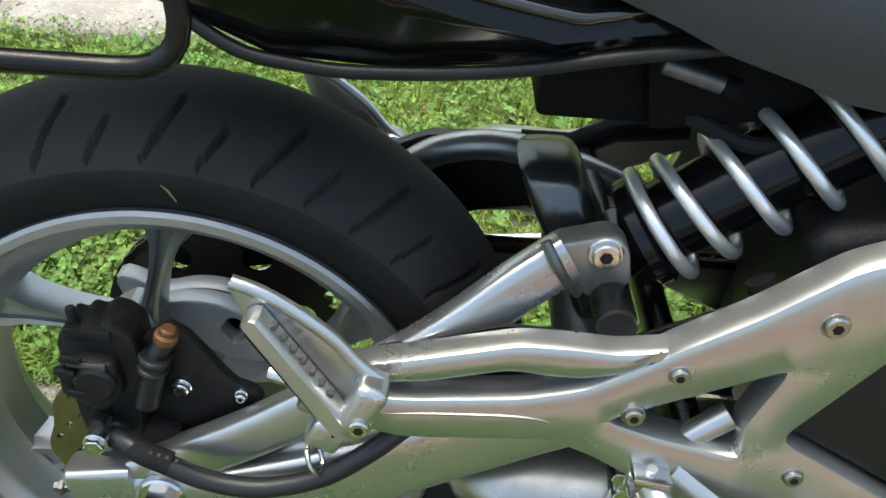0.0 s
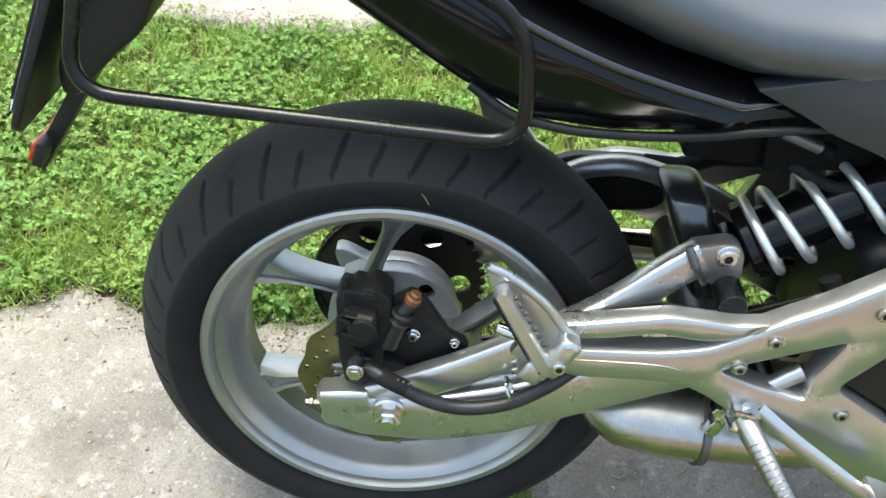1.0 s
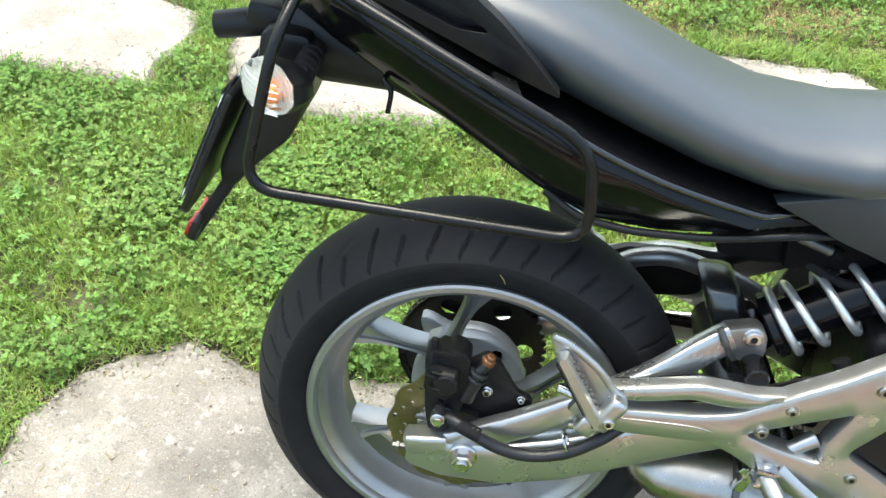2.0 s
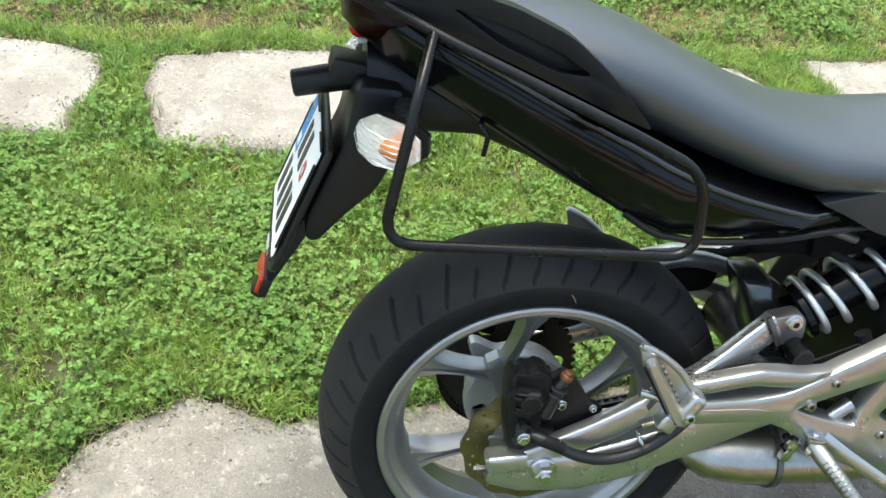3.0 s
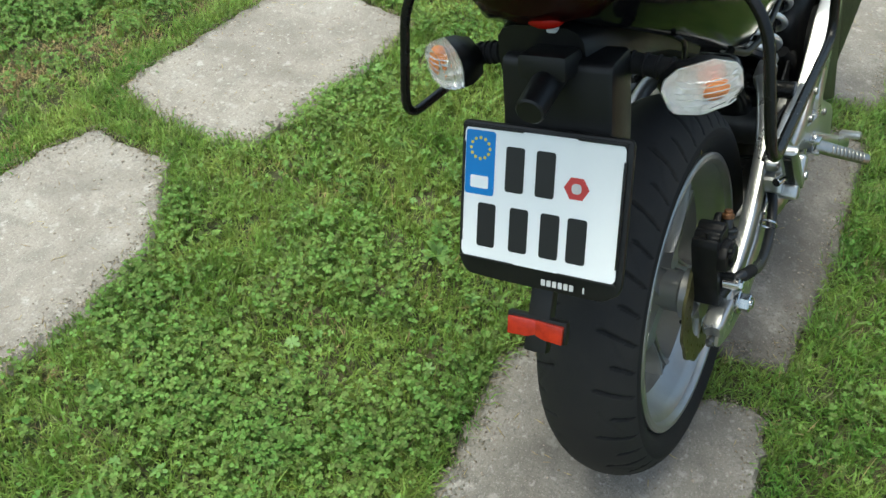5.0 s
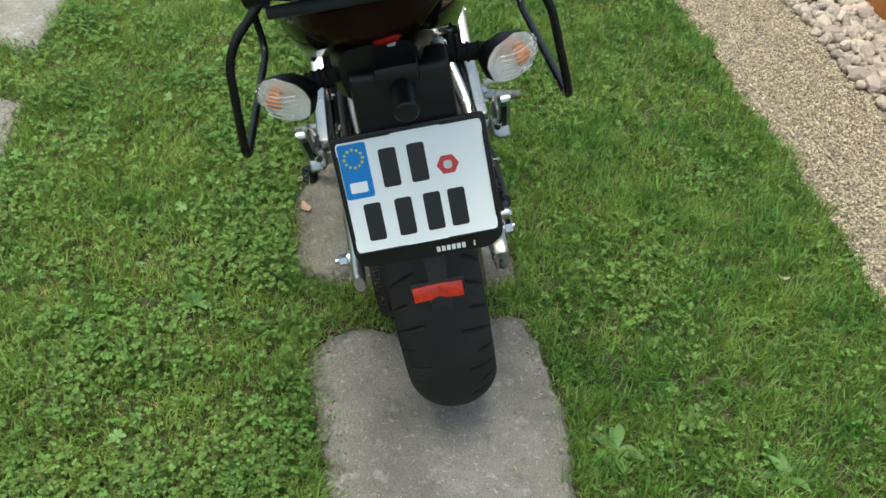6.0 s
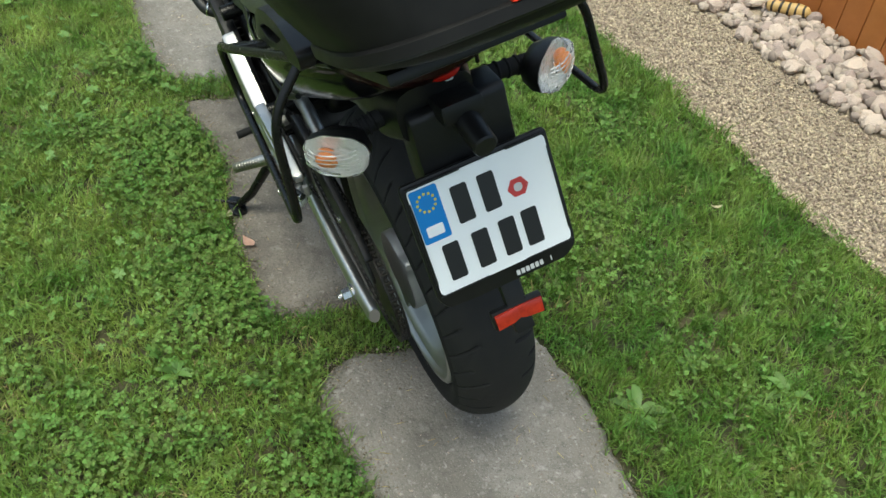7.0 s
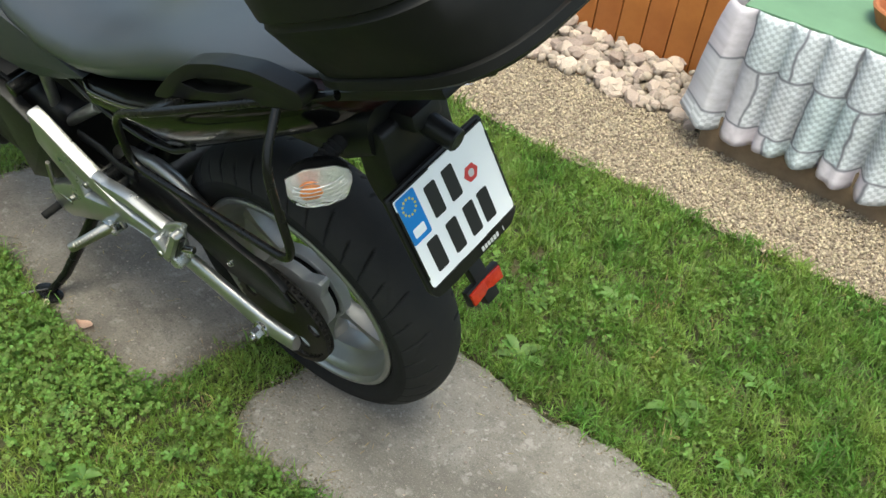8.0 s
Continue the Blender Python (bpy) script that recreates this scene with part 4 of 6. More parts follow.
part("weld_seam", tube(smooth_path([(0.306, -0.119, 0.554), (0.315, -0.124, 0.538), (0.323, -0.121, 0.522), (0.334, -0.115, 0.506)], 5), 0.0042, 8), GREYMETAL, swing)
part("cross_plate", loft([[(x + a * 1.35 * math.copysign(abs(math.cos(t)) ** 0.55, math.cos(t)), -0.02 + w * math.sin(t) * (abs(math.sin(t)) ** -0.4 if abs(math.sin(t)) > 0.01 else 1), z) for t in np.linspace(0, 2 * math.pi, 21)[:-1]] for x, a, w, z in ((0.312, 0.012, 0.02, 0.577), (0.313, 0.018, 0.038, 0.574), (0.316, 0.0195, 0.046, 0.566), (0.331, 0.0195, 0.05, 0.53), (0.353, 0.020, 0.055, 0.485), (0.367, 0.018, 0.058, 0.44), (0.379, 0.017, 0.058, 0.40))]), DARKALLOY, swing, "", 60)
part("left_arm", tube([(-0.075, 0.135, 0.306), (-0.07, 0.135, 0.306), (0.0, 0.137, 0.31), (0.1, 0.14, 0.345), (0.22, 0.138, 0.374), (0.38, 0.12, 0.388)], [0.017, 0.021, 0.024, 0.022, 0.022, 0.024], 16, (1.1, 0.6)), SILVER, swing)
part("left_brace", tube(smooth_path([(0.155, 0.088, 0.470), (0.206, 0.088, 0.513), (0.245, 0.087, 0.527), (0.282, 0.085, 0.529), (0.320, 0.084, 0.520), (0.370, 0.080, 0.504), (0.415, 0.075, 0.484), (0.440, 0.070, 0.462)], 6), 0.0142, 16), LUGMETAL, swing)
part("cross_tube", rod((0.36, -0.10, 0.42), (0.36, 0.11, 0.42), 0.034, 24), GREYMETAL, swing)
part("axle_nut", merged(rod((0.0, -0.175, AXLE + 0.006), (0.0, -0.157, AXLE + 0.006), 0.0150, 6, bevel=0.002), rod((0.0, -0.160, AXLE + 0.006), (0.0, -0.150, AXLE + 0.006), 0.0205, 28), rod((0.0, -0.179, AXLE + 0.006), (0.0, -0.17, AXLE + 0.006), 0.008, 16)), CHROME, swing, "bright steel axle nut with a washer")
part("axle_end", merged(rod((0.0, 0.14, AXLE), (0.0, 0.155, AXLE), 0.0185, 24), rod((0.0, 0.15, AXLE), (0.0, 0.172, AXLE), 0.012, 6), rod((0.0, 0.165, AXLE), (0.0, 0.18, AXLE), 0.006, 12)), CHROME, swing)
part("adjuster_bolt", merged(rod((-0.1, -0.138, 0.304), (-0.08, -0.138, 0.304), 0.005, 6), rod((-0.095, -0.138, 0.304), (-0.09, -0.138, 0.304), 0.0075, 6)), GREYMETAL, swing)
bolt((0.113, -0.148, 0.293), 0.008, swing)

# ---- chain and its guard
guard_line = rounded([(-0.055, 0.425), (-0.02, 0.46), (0.05, 0.475), (0.14, 0.498), (0.20, 0.522), (0.28, 0.526), (0.345, 0.508), (0.335, 0.452), (0.26, 0.443), (0.19, 0.42), (0.10, 0.375), (0.05, 0.37), (-0.03, 0.36), (-0.08, 0.38)], 0.02, 4)
chain_guard = part("chain_guard", merged(extrude(guard_line, 0.112, 0.119, 0.003), extrude(rounded([(-0.06, 0.43), (-0.02, 0.462), (0.05, 0.478), (0.14, 0.502), (0.21, 0.530), (0.28, 0.531), (0.28, 0.523), (0.21, 0.521), (0.14, 0.492), (0.05, 0.466), (-0.02, 0.45), (-0.055, 0.42)], 0.006), 0.104, 0.119, 0.003)), BLACKPLASTIC, bike, "long black plastic chain guard")
bolt((0.082, 0.119, 0.415), 0.006, chain_guard, 1)
part("guard_arm", tube([(0.30, 0.121, 0.515), (0.35, 0.121, 0.513), (0.39, 0.12, 0.532), (0.46, 0.12, 0.537)], 0.009, 10, (1.6, 0.6)), BLACKPLASTIC, chain_guard)

link = merged(extrude([(0.0075 * math.cos(a) + dx, 0.0045 * math.sin(a)) for dx, rr in ((0.0079, (-90, 90)), (-0.0079, (90, 270))) for a in np.radians(np.linspace(*rr, 6))], -0.009, -0.005, 0), extrude([(0.0075 * math.cos(a) + dx, 0.0045 * math.sin(a)) for dx, rr in ((0.0079, (-90, 90)), (-0.0079, (90, 270))) for a in np.radians(np.linspace(*rr, 6))], 0.005, 0.009, 0), rod((0.0079, -0.009, 0), (0.0079, 0.009, 0), 0.004, 8))
link_me = finish(link, "link", CHAINMETAL)
chain_path = []
for a in np.linspace(radians(-82), radians(-278), 26):
    chain_path.append((0.121 * math.cos(a), AXLE + 0.121 * math.sin(a)))
front, fr = (0.56, 0.36), 0.036
top0, bot0 = chain_path[-1], chain_path[0]
chain_path += [(top0[0] + (front[0] - top0[0]) * t, top0[1] + (front[1] + fr - top0[1]) * t) for t in np.linspace(0, 1, 34)[1:]]
chain_path += [(front[0] + (bot0[0] - front[0]) * t, front[1] - fr + (bot0[1] - front[1] + fr) * t - 0.01 * math.sin(math.pi * t)) for t in np.linspace(0, 1, 34)[:-1]]
chain = part("drive_chain", tube([(x, 0.097, z) for x, z in chain_path], 0.003, 6, closed=True), CHAINMETAL, bike, "dark oiled roller chain")
P = [Vector((x, 0, z)) for x, z in chain_path]
acc = 0.0
for i in range(len(P)):
    a, b = P[i], P[(i + 1) % len(P)]
    seg = (b - a).length
    while acc < seg:
        q = a.lerp(b, acc / seg)
        d = b - a
        ob = new("link", link_me)
        ob.parent = chain
        ob.matrix_basis = pose(q.x, 0.097, q.z, 0, -math.degrees(math.atan2(d.z, d.x)), 0)
        acc += 0.0159
    acc -= seg

# ---- frame side plates
FRAME = [(0.150, 0.464), (0.20, 0.462), (0.28, 0.467), (0.325, 0.478), (0.36, 0.499), (0.387, 0.518), (0.433, 0.547), (0.466, 0.572), (0.49, 0.589), (0.55, 0.613), (0.578, 0.618), (0.592, 0.60), (0.582, 0.556), (0.542, 0.521), (0.479, 0.435), (0.548, 0.394), (0.592, 0.367), (0.612, 0.345), (0.60, 0.285), (0.56, 0.285), (0.47, 0.332), (0.40, 0.37), (0.338, 0.409), (0.305, 0.424), (0.195, 0.421), (0.155, 0.432)]
FRAME_RIGHT = [(0.158, 0.450), (0.209, 0.447), (0.292, 0.451), (0.338, 0.461), (0.375, 0.482), (0.403, 0.501), (0.451, 0.529), (0.486, 0.554), (0.510, 0.571), (0.572, 0.593), (0.600, 0.598), (0.613, 0.580), (0.603, 0.534), (0.559, 0.501), (0.492, 0.415), (0.558, 0.373), (0.601, 0.345), (0.619, 0.323), (0.610, 0.261), (0.569, 0.261), (0.477, 0.311), (0.409, 0.350), (0.348, 0.391), (0.315, 0.406), (0.202, 0.405), (0.161, 0.417)]
STRUT = [(0.156, 0.488), (0.209, 0.499), (0.275, 0.514), (0.31, 0.513), (0.345, 0.509), (0.385, 0.514), (0.36, 0.490), (0.325, 0.483), (0.298, 0.484), (0.27, 0.487), (0.215, 0.475), (0.156, 0.470)]
STRUT_RIGHT = [(0.165, 0.475), (0.220, 0.485), (0.289, 0.499), (0.325, 0.497), (0.360, 0.493), (0.401, 0.497), (0.374, 0.473), (0.338, 0.466), (0.311, 0.468), (0.282, 0.472), (0.225, 0.460), (0.164, 0.456)]
TRI = rounded([(0.350, 0.447), (0.375, 0.459), (0.40, 0.470), (0.464, 0.498), (0.446, 0.448), (0.448, 0.417), (0.386, 0.434)], 0.004, 2)
TRI_RIGHT = rounded([(0.362, 0.429), (0.388, 0.441), (0.414, 0.452), (0.480, 0.479), (0.459, 0.429), (0.460, 0.397), (0.398, 0.415)], 0.004, 2)


TIP = FRAME.index((0.55, 0.613))
FRAME_LEFT = FRAME[:TIP] + [(0.505, 0.596), (0.522, 0.603), (0.530, 0.565)] + FRAME[TIP + 4:]


def frame_plate(s):
    ob = part("frame", moulded(rounded(FRAME_RIGHT if s < 0 else FRAME_LEFT, 0.012 if s < 0 else 0.006, 3), s * 0.145, s * 0.174, 0.009, (TRI_RIGHT if s < 0 else TRI,), 2), SILVER, bike, "satin silver forked frame side plate", 28)
    part("upper_strut", moulded(rounded(STRUT_RIGHT if s < 0 else STRUT, 0.008, 3), s * 0.148, s * 0.1715, 0.008, (), 2), SILVER, ob, "", 28)
    part("crease", tube(smooth_path([(0.335, s * 0.171, 0.418), (0.30, s * 0.1735, 0.432), (0.24, s * 0.1735, 0.434), (0.18, s * 0.1725, 0.432)], 5), 0.0016, 6), RIMPAINT, ob)
    # black sheets added behind the opening and the gap to put shade there
    if s < 0:
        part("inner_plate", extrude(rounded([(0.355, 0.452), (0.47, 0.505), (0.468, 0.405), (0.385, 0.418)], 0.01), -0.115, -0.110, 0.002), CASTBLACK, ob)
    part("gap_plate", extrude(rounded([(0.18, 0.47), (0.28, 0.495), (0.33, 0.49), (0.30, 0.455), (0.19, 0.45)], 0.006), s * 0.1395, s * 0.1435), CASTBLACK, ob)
    for x, z, r in ((0.506, 0.379, 0.010), (0.404, 0.478, 0.0095), (0.376, 0.438, 0.010), (0.504, 0.526, 0.012))[:4 if s < 0 else 2]:
        bolt((x, s * 0.1735, z), r * 0.72, ob, s, name="frame_bolt", metal=BRUSHED)
    part("cover", extrude(rounded([(0.496, 0.416), (0.561, 0.498), (0.638, 0.549), (0.718, 0.575), (0.713, 0.292), (0.627, 0.334), (0.560, 0.377)] if s < 0 else [(0.484, 0.436), (0.545, 0.518), (0.62, 0.57), (0.70, 0.598), (0.70, 0.318), (0.62, 0.356), (0.55, 0.398)], 0.008), s * 0.13, s * 0.158, 0.006), BLACKPLASTIC, ob, "matt black pivot cover")
    part("bracket_behind", merged(rod((0.425, s * 0.11, 0.445), (0.418, s * 0.15, 0.452), 0.016, 18), box((0.40, s * 0.115, 0.45), (0.06, 0.03, 0.02), (0, -25, 0), 0.004)), GREYMETAL, ob)
    return ob


frame_plate(-1)
frame_plate(1)
for x, z in ((0.36, 0.50), (0.60, 0.60), (0.60, 0.33), (0.44, 0.36)):
    part("frame_tube", rod((x, -0.15, z), (x, 0.15, z), 0.016, 16), BLACKMATT, bike)


# ---- passenger footrests, folded up, with heel plates
def footrest(s):
    y = s * 0.176
    plate = [(0.080, 0.572), (0.099, 0.567), (0.120, 0.554), (0.146, 0.532), (0.167, 0.506), (0.186, 0.490), (0.180, 0.470), (0.150, 0.466), (0.128, 0.478), (0.105, 0.510), (0.090, 0.540)]
    ob = part("passenger_footrest", extrude(rounded(plate, 0.005), y - 0.003, y + 0.003, 0.002), SILVER, bike, "bright alloy folding passenger footrest with heel plate")
    part("rim", tube(smooth_path([(0.083, y, 0.570), (0.100, y, 0.563), (0.121, y, 0.549), (0.146, y, 0.527), (0.164, y, 0.503), (0.18, y, 0.488)], 5), 0.0055, 12, (1.0, 1.0)), SILVER, ob)
    top, low = Vector((0.097, y, 0.550)), Vector((0.149, y, 0.462))
    d = (low - top).normalized()
    n = Vector((-d.z, 0, d.x))
    def bar(p, k):
        return [p + n * a * k + Vector((0, s * e, 0)) for a, e in ((-0.0085, 0.004), (-0.0085, 0.017), (-0.005, 0.022), (0.005, 0.022), (0.0085, 0.017), (0.0085, 0.004))]
    peg = part("peg", loft([bar(top - d * 0.003, 0.5), bar(top, 0.95), bar(low, 1.15), bar(low + d * 0.014, 0.9)]), SILVER, ob)
    part("groove", box((top + low) / 2 + n * -0.0105 + Vector((0, s * 0.008, 0)), (0.004, 0.012, 0.085), (0, math.degrees(math.atan2(-d.x, -d.z)), 0), 0.001), CASTBLACK, ob)
    for i in range(7):
        p = top.lerp(low, 0.12 + 0.11 * i) + n * 0.011 + Vector((0, s * 0.012, 0))
        part("rib", rod(p, p + Vector((0, s * 0.005, 0)), 0.003, 8, r1=0.0024), GREYMETAL, peg)
    part("hinge", merged(box((0.166, y + s * 0.006, 0.470), (0.024, 0.032, 0.054), (0, 28, 0), 0.008, 3), box((0.141, y + s * 0.004, 0.446), (0.026, 0.030, 0.026), (0, 28, 0), 0.006, 3), box((0.146, y - s * 0.010, 0.458), (0.05, 0.014, 0.036), (0, 28, 0), 0.005)), SILVER, ob)
    part("slot", box((0.153, y + s * 0.012, 0.462), (0.003, 0.018, 0.026), (0, 28, 0), 0.001), CASTBLACK, ob)
    bolt((0.166, s * 0.196, 0.462), 0.0075, ob, s)
    part("pin", rod((0.100, s * 0.168, 0.486), (0.130, s * 0.176, 0.482), 0.007, 12), CHROME, ob)
    if s < 0:
        ob.location = (0.010, -0.012, -0.010)
    return ob


footrest(-1)
footrest(1)


# ---- rider's footrests, pedal, shift lever, stand
def rider_peg(s, base, tip, lab):
    ob = part("rider_footrest", tube([base, Vector(base).lerp(Vector(tip), 0.2), Vector(base).lerp(Vector(tip), 0.97), tip], [0.011, 0.012, 0.0095, 0.007], 14, (1.1, 0.8)), BRUSHED, bike, lab)
    b = Vector(base)
    part("clevis", merged(box(b + Vector((0, -s * 0.004, 0.012)), (0.03, 0.03, 0.007), (0, 10, 0), 0.002), box(b + Vector((0, -s * 0.004, -0.012)), (0.03, 0.03, 0.007), (0, 10, 0), 0.002), box(b + Vector((0.0, -s * 0.016, 0)), (0.03, 0.012, 0.032), (0, 10, 0), 0.003), rod(b + Vector((0, 0, -0.02)), b + Vector((0, 0, 0.02)), 0.005, 10)), CHROME, ob)
    part("arm", tube([b + Vector((0.0, -s * 0.02, 0)), b + Vector((0.03, -s * 0.025, 0.03)), b + Vector((0.06, -s * 0.03, 0.05))], [0.009, 0.01, 0.012], 12), SILVER, ob)
    for i in range(9):
        q = b.lerp(Vector(tip), 0.3 + 0.07 * i)
        part("rib", ring(q, Vector(tip) - b, 0.0104, 0.0009, 12), BRUSHED, ob)
    return ob


rider_peg(-1, (0.395, -0.182, 0.372), (0.439, -0.270, 0.327), "ribbed steel rider footrest on an alloy bracket")
rider_peg(1, (0.383, 0.172, 0.372), (0.426, 0.255, 0.351), "ribbed steel rider footrest on an alloy bracket")
pedal = part("brake_pedal", tube(bent([(0.411, -0.175, 0.380), (0.450, -0.190, 0.354), (0.532, -0.205, 0.301), (0.572, -0.210, 0.275)], 0.02), 0.0075, 12, (1.4, 0.8)), SILVER, bike, "alloy rear brake pedal")
part("toe_pad", box((0.56, -0.218, 0.302), (0.03, 0.04, 0.012), (0, 20, 0), 0.004), SILVER, pedal)
shift = part("shift_lever", tube(bent([(0.565, 0.165, 0.44), (0.585, 0.17, 0.36), (0.52, 0.172, 0.355)], 0.02), 0.005, 10), BRUSHED, bike, "thin steel gear shift linkage")
part("toe_rubber", rod((0.60, 0.17, 0.30), (0.60, 0.215, 0.30), 0.009, 12), RUBBER, shift)
stand = part("side_stand", tube([(0.53, 0.12, 0.30), (0.55, 0.15, 0.25), (0.60, 0.235, 0.125), (0.625, 0.275, 0.085)], [0.014, 0.013, 0.011, 0.010], 12), BLACKMATT, bike, "black steel side stand, folded out")
part("stand_foot", extrude(rounded([(0.60, -0.02), (0.66, -0.02), (0.675, 0.0), (0.66, 0.02), (0.60, 0.02), (0.59, 0.0)], 0.012), 0, 0.006, 0.002), BLACKMATT, stand)
stand.children[0].matrix_basis = pose(0, 0.282, 0.0755, 90 + LEANING, 0, 0)
part("stand_tang", tube([(0.63, 0.275, 0.085), (0.655, 0.30, 0.085), (0.67, 0.325, 0.09)], 0.004, 8), BLACKMATT, stand)

# ---- boxes and pipes under the seat
under_box = part("battery_box", merged(box((0.350, 0.01, 0.656), (0.10, 0.11, 0.082), (0, 3, 0), 0.008), box((0.46, 0.02, 0.664), (0.17, 0.16, 0.084), (0, -6, 0), 0.01)), DEEPBLACK, bike, "black plastic battery and electrics box under the seat")
part("pipe", rod((0.380, -0.082, 0.677), (0.425, -0.086, 0.663), 0.0070, 14), GREYMETAL, under_box)
part("collar", rod((0.422, -0.086, 0.664), (0.434, -0.087, 0.660), 0.0088, 14), DEEPBLACK, under_box)
for y in (-0.05, 0.03, 0.07):
    part("cable", tube(smooth_path([(0.40, y, 0.63), (0.46, y - 0.02, 0.61), (0.52, y - 0.03, 0.63), (0.60, y - 0.03, 0.62)], 5), 0.007, 8), RUBBER, under_box)

# ---- shock absorber
S0, S1 = Vector((0.372, -0.058, 0.516)), Vector((0.612, -0.058, 0.674))
ax = (S1 - S0).normalized()
shock = part("shock_absorber", merged(rod(S0 + ax * 0.02, S1, 0.033, 28), rod(S0 + ax * 0.015, S0 + ax * 0.03, 0.046, 28), rod(S0 + ax * 0.14, S1, 0.037, 28), rod(S0 - Vector((0, 0.024, 0)), S0 + Vector((0, 0.024, 0)), 0.02, 20)), BLACKGLOSS, bike, "black monoshock with a bright coil spring")
u = ax.cross(Vector((0, 1, 0))).normalized()
w = ax.cross(u)
coil = []
for i in range(0, 200):
    turn = i / 30
    h = 0.028 + (0.016 * turn if turn < 1 else 0.016 + 0.041 * (turn - 1))
    if h > 0.262:
        break
    a = 2 * math.pi * turn - 2.3
    coil.append(S0 + ax * h + 0.0455 * (math.cos(a) * u + math.sin(a) * w))
part("spring", tube(coil, 0.0056, 12), SPRING, shock, "bright steel coil spring")
part("reservoir_hose", tube(smooth_path([(0.474, -0.100, 0.513), (0.493, -0.110, 0.482), (0.533, -0.100, 0.492), (0.575, -0.090, 0.542)], 6), 0.012, 10), RUBBER, shock)

# ---- silencer under the frame
sil = []
for x, r, zc in ((0.235, 0.012, 0.285), (0.245, 0.028, 0.283), (0.275, 0.045, 0.281), (0.33, 0.055, 0.28), (0.378, 0.058, 0.28)):
    sil.append([(x, -0.075 + 1.35 * r * math.cos(a), zc + r * math.sin(a)) for a in np.linspace(0, 2 * math.pi, 29)[:-1]])
silencer = part("silencer", loft(sil), BRUSHED, bike, "brushed steel underslung silencer")
sil2 = [[(x, -0.075 + 1.35 * r * math.cos(a), 0.28 + r * math.sin(a)) for a in np.linspace(0, 2 * math.pi, 29)[:-1]] for x, r in ((0.378, 0.054), (0.39, 0.056), (0.47, 0.058), (0.60, 0.052), (0.66, 0.04))]
part("body", loft(sil2), BRUSHED, silencer)
part("band", loft([[(x, -0.075 + 1.35 * r * math.cos(a), 0.28 + r * math.sin(a)) for a in np.linspace(0, 2 * math.pi, 29)[:-1]] for x, r in ((0.375, 0.059), (0.376, 0.061), (0.385, 0.061), (0.386, 0.059))]), GREYMETAL, silencer)
part("clamp", merged(box((0.384, -0.15, 0.335), (0.016, 0.012, 0.045), (0, 15, 0), 0.003), rod((0.378, -0.158, 0.352), (0.378, -0.14, 0.352), 0.007, 6), rod((0.381, -0.158, 0.332), (0.381, -0.14, 0.332), 0.007, 6)), CHROME, silencer)

# ---- engine block and lower parts behind the frame
engine = part("engine", box((0.72, 0, 0.42), (0.40, 0.23, 0.34), (0, -8, 0), 0.03, 3), CASTBLACK, bike, "black engine block behind the frame plates")
part("clutch_cover", rod((0.66, -0.10, 0.44), (0.66, -0.135, 0.44), 0.085, 32), CASTBLACK, engine)
part("alternator_cover", rod((0.72, 0.10, 0.42), (0.72, 0.14, 0.42), 0.08, 32), CASTBLACK, engine)
part("sprocket_cover", box((0.585, 0.11, 0.37), (0.10, 0.05, 0.13), (0, 10, 0), 0.015), CASTBLACK, engine)
for k in range(6):
    part("fin", box((0.76, 0, 0.52 + 0.018 * k), (0.22, 0.25, 0.006), (0, -8, 0), 0.002), CASTBLACK, engine)

# ---- dark tubes and levers seen past the left plate
part("hose_tube", tube(smooth_path([(0.636, 0.100, 0.699), (0.550, 0.100, 0.695), (0.530, 0.100, 0.686), (0.541, 0.100, 0.606), (0.565, 0.100, 0.500)], 6), 0.0115, 14), LUGMETAL, bike, "satin metal coolant tube")
part("brace_tube", rod((0.541, 0.100, 0.512), (0.373, 0.100, 0.638), 0.012, 16), LUGMETAL, bike)
part("cylinder_head", box((1.12, 0, 0.46), (0.46, 0.25, 0.38), (0, -6, 0), 0.03, 3), CASTBLACK, engine, "black cylinder block and head")
part("coolant_hose", tube(smooth_path([(0.78, 0.13, 0.50), (0.80, 0.165, 0.52), (0.86, 0.17, 0.56), (0.94, 0.15, 0.60)], 6), 0.014, 14), HOSE, engine)
for p, d in (((0.795, 0.158, 0.517), (0.3, 0.6, 0.3)), ((0.90, 0.165, 0.58), (0.7, -0.1, 0.5))):
    part("hose_clamp", ring(p, d, 0.0155, 0.003), CHROME, engine)


# ---- tail: cowl, seat, grab rails, rack, lights, plate
def vee(x, w, z0, z1):
    """A cowl section, wide at the top and drawn in below."""
    h = z1 - z0
    half = [(0.0, z1 + 0.005), (w * 0.72, z1 + 0.003), (w * 0.84, z1), (w * 0.92, z1 - 0.005), (w * 0.975, z1 - 0.013), (w, z1 - 0.024), (w * 0.985, z1 - h * 0.42), (w * 0.92, z0 + h * 0.3), (w * 0.85, z0 + h * 0.08), (w * 0.8, z0), (0.0, z0 + 0.004)]
    return [(x, y, z) for y, z in half] + [(x, -y, z) for y, z in half[-2:0:-1]]


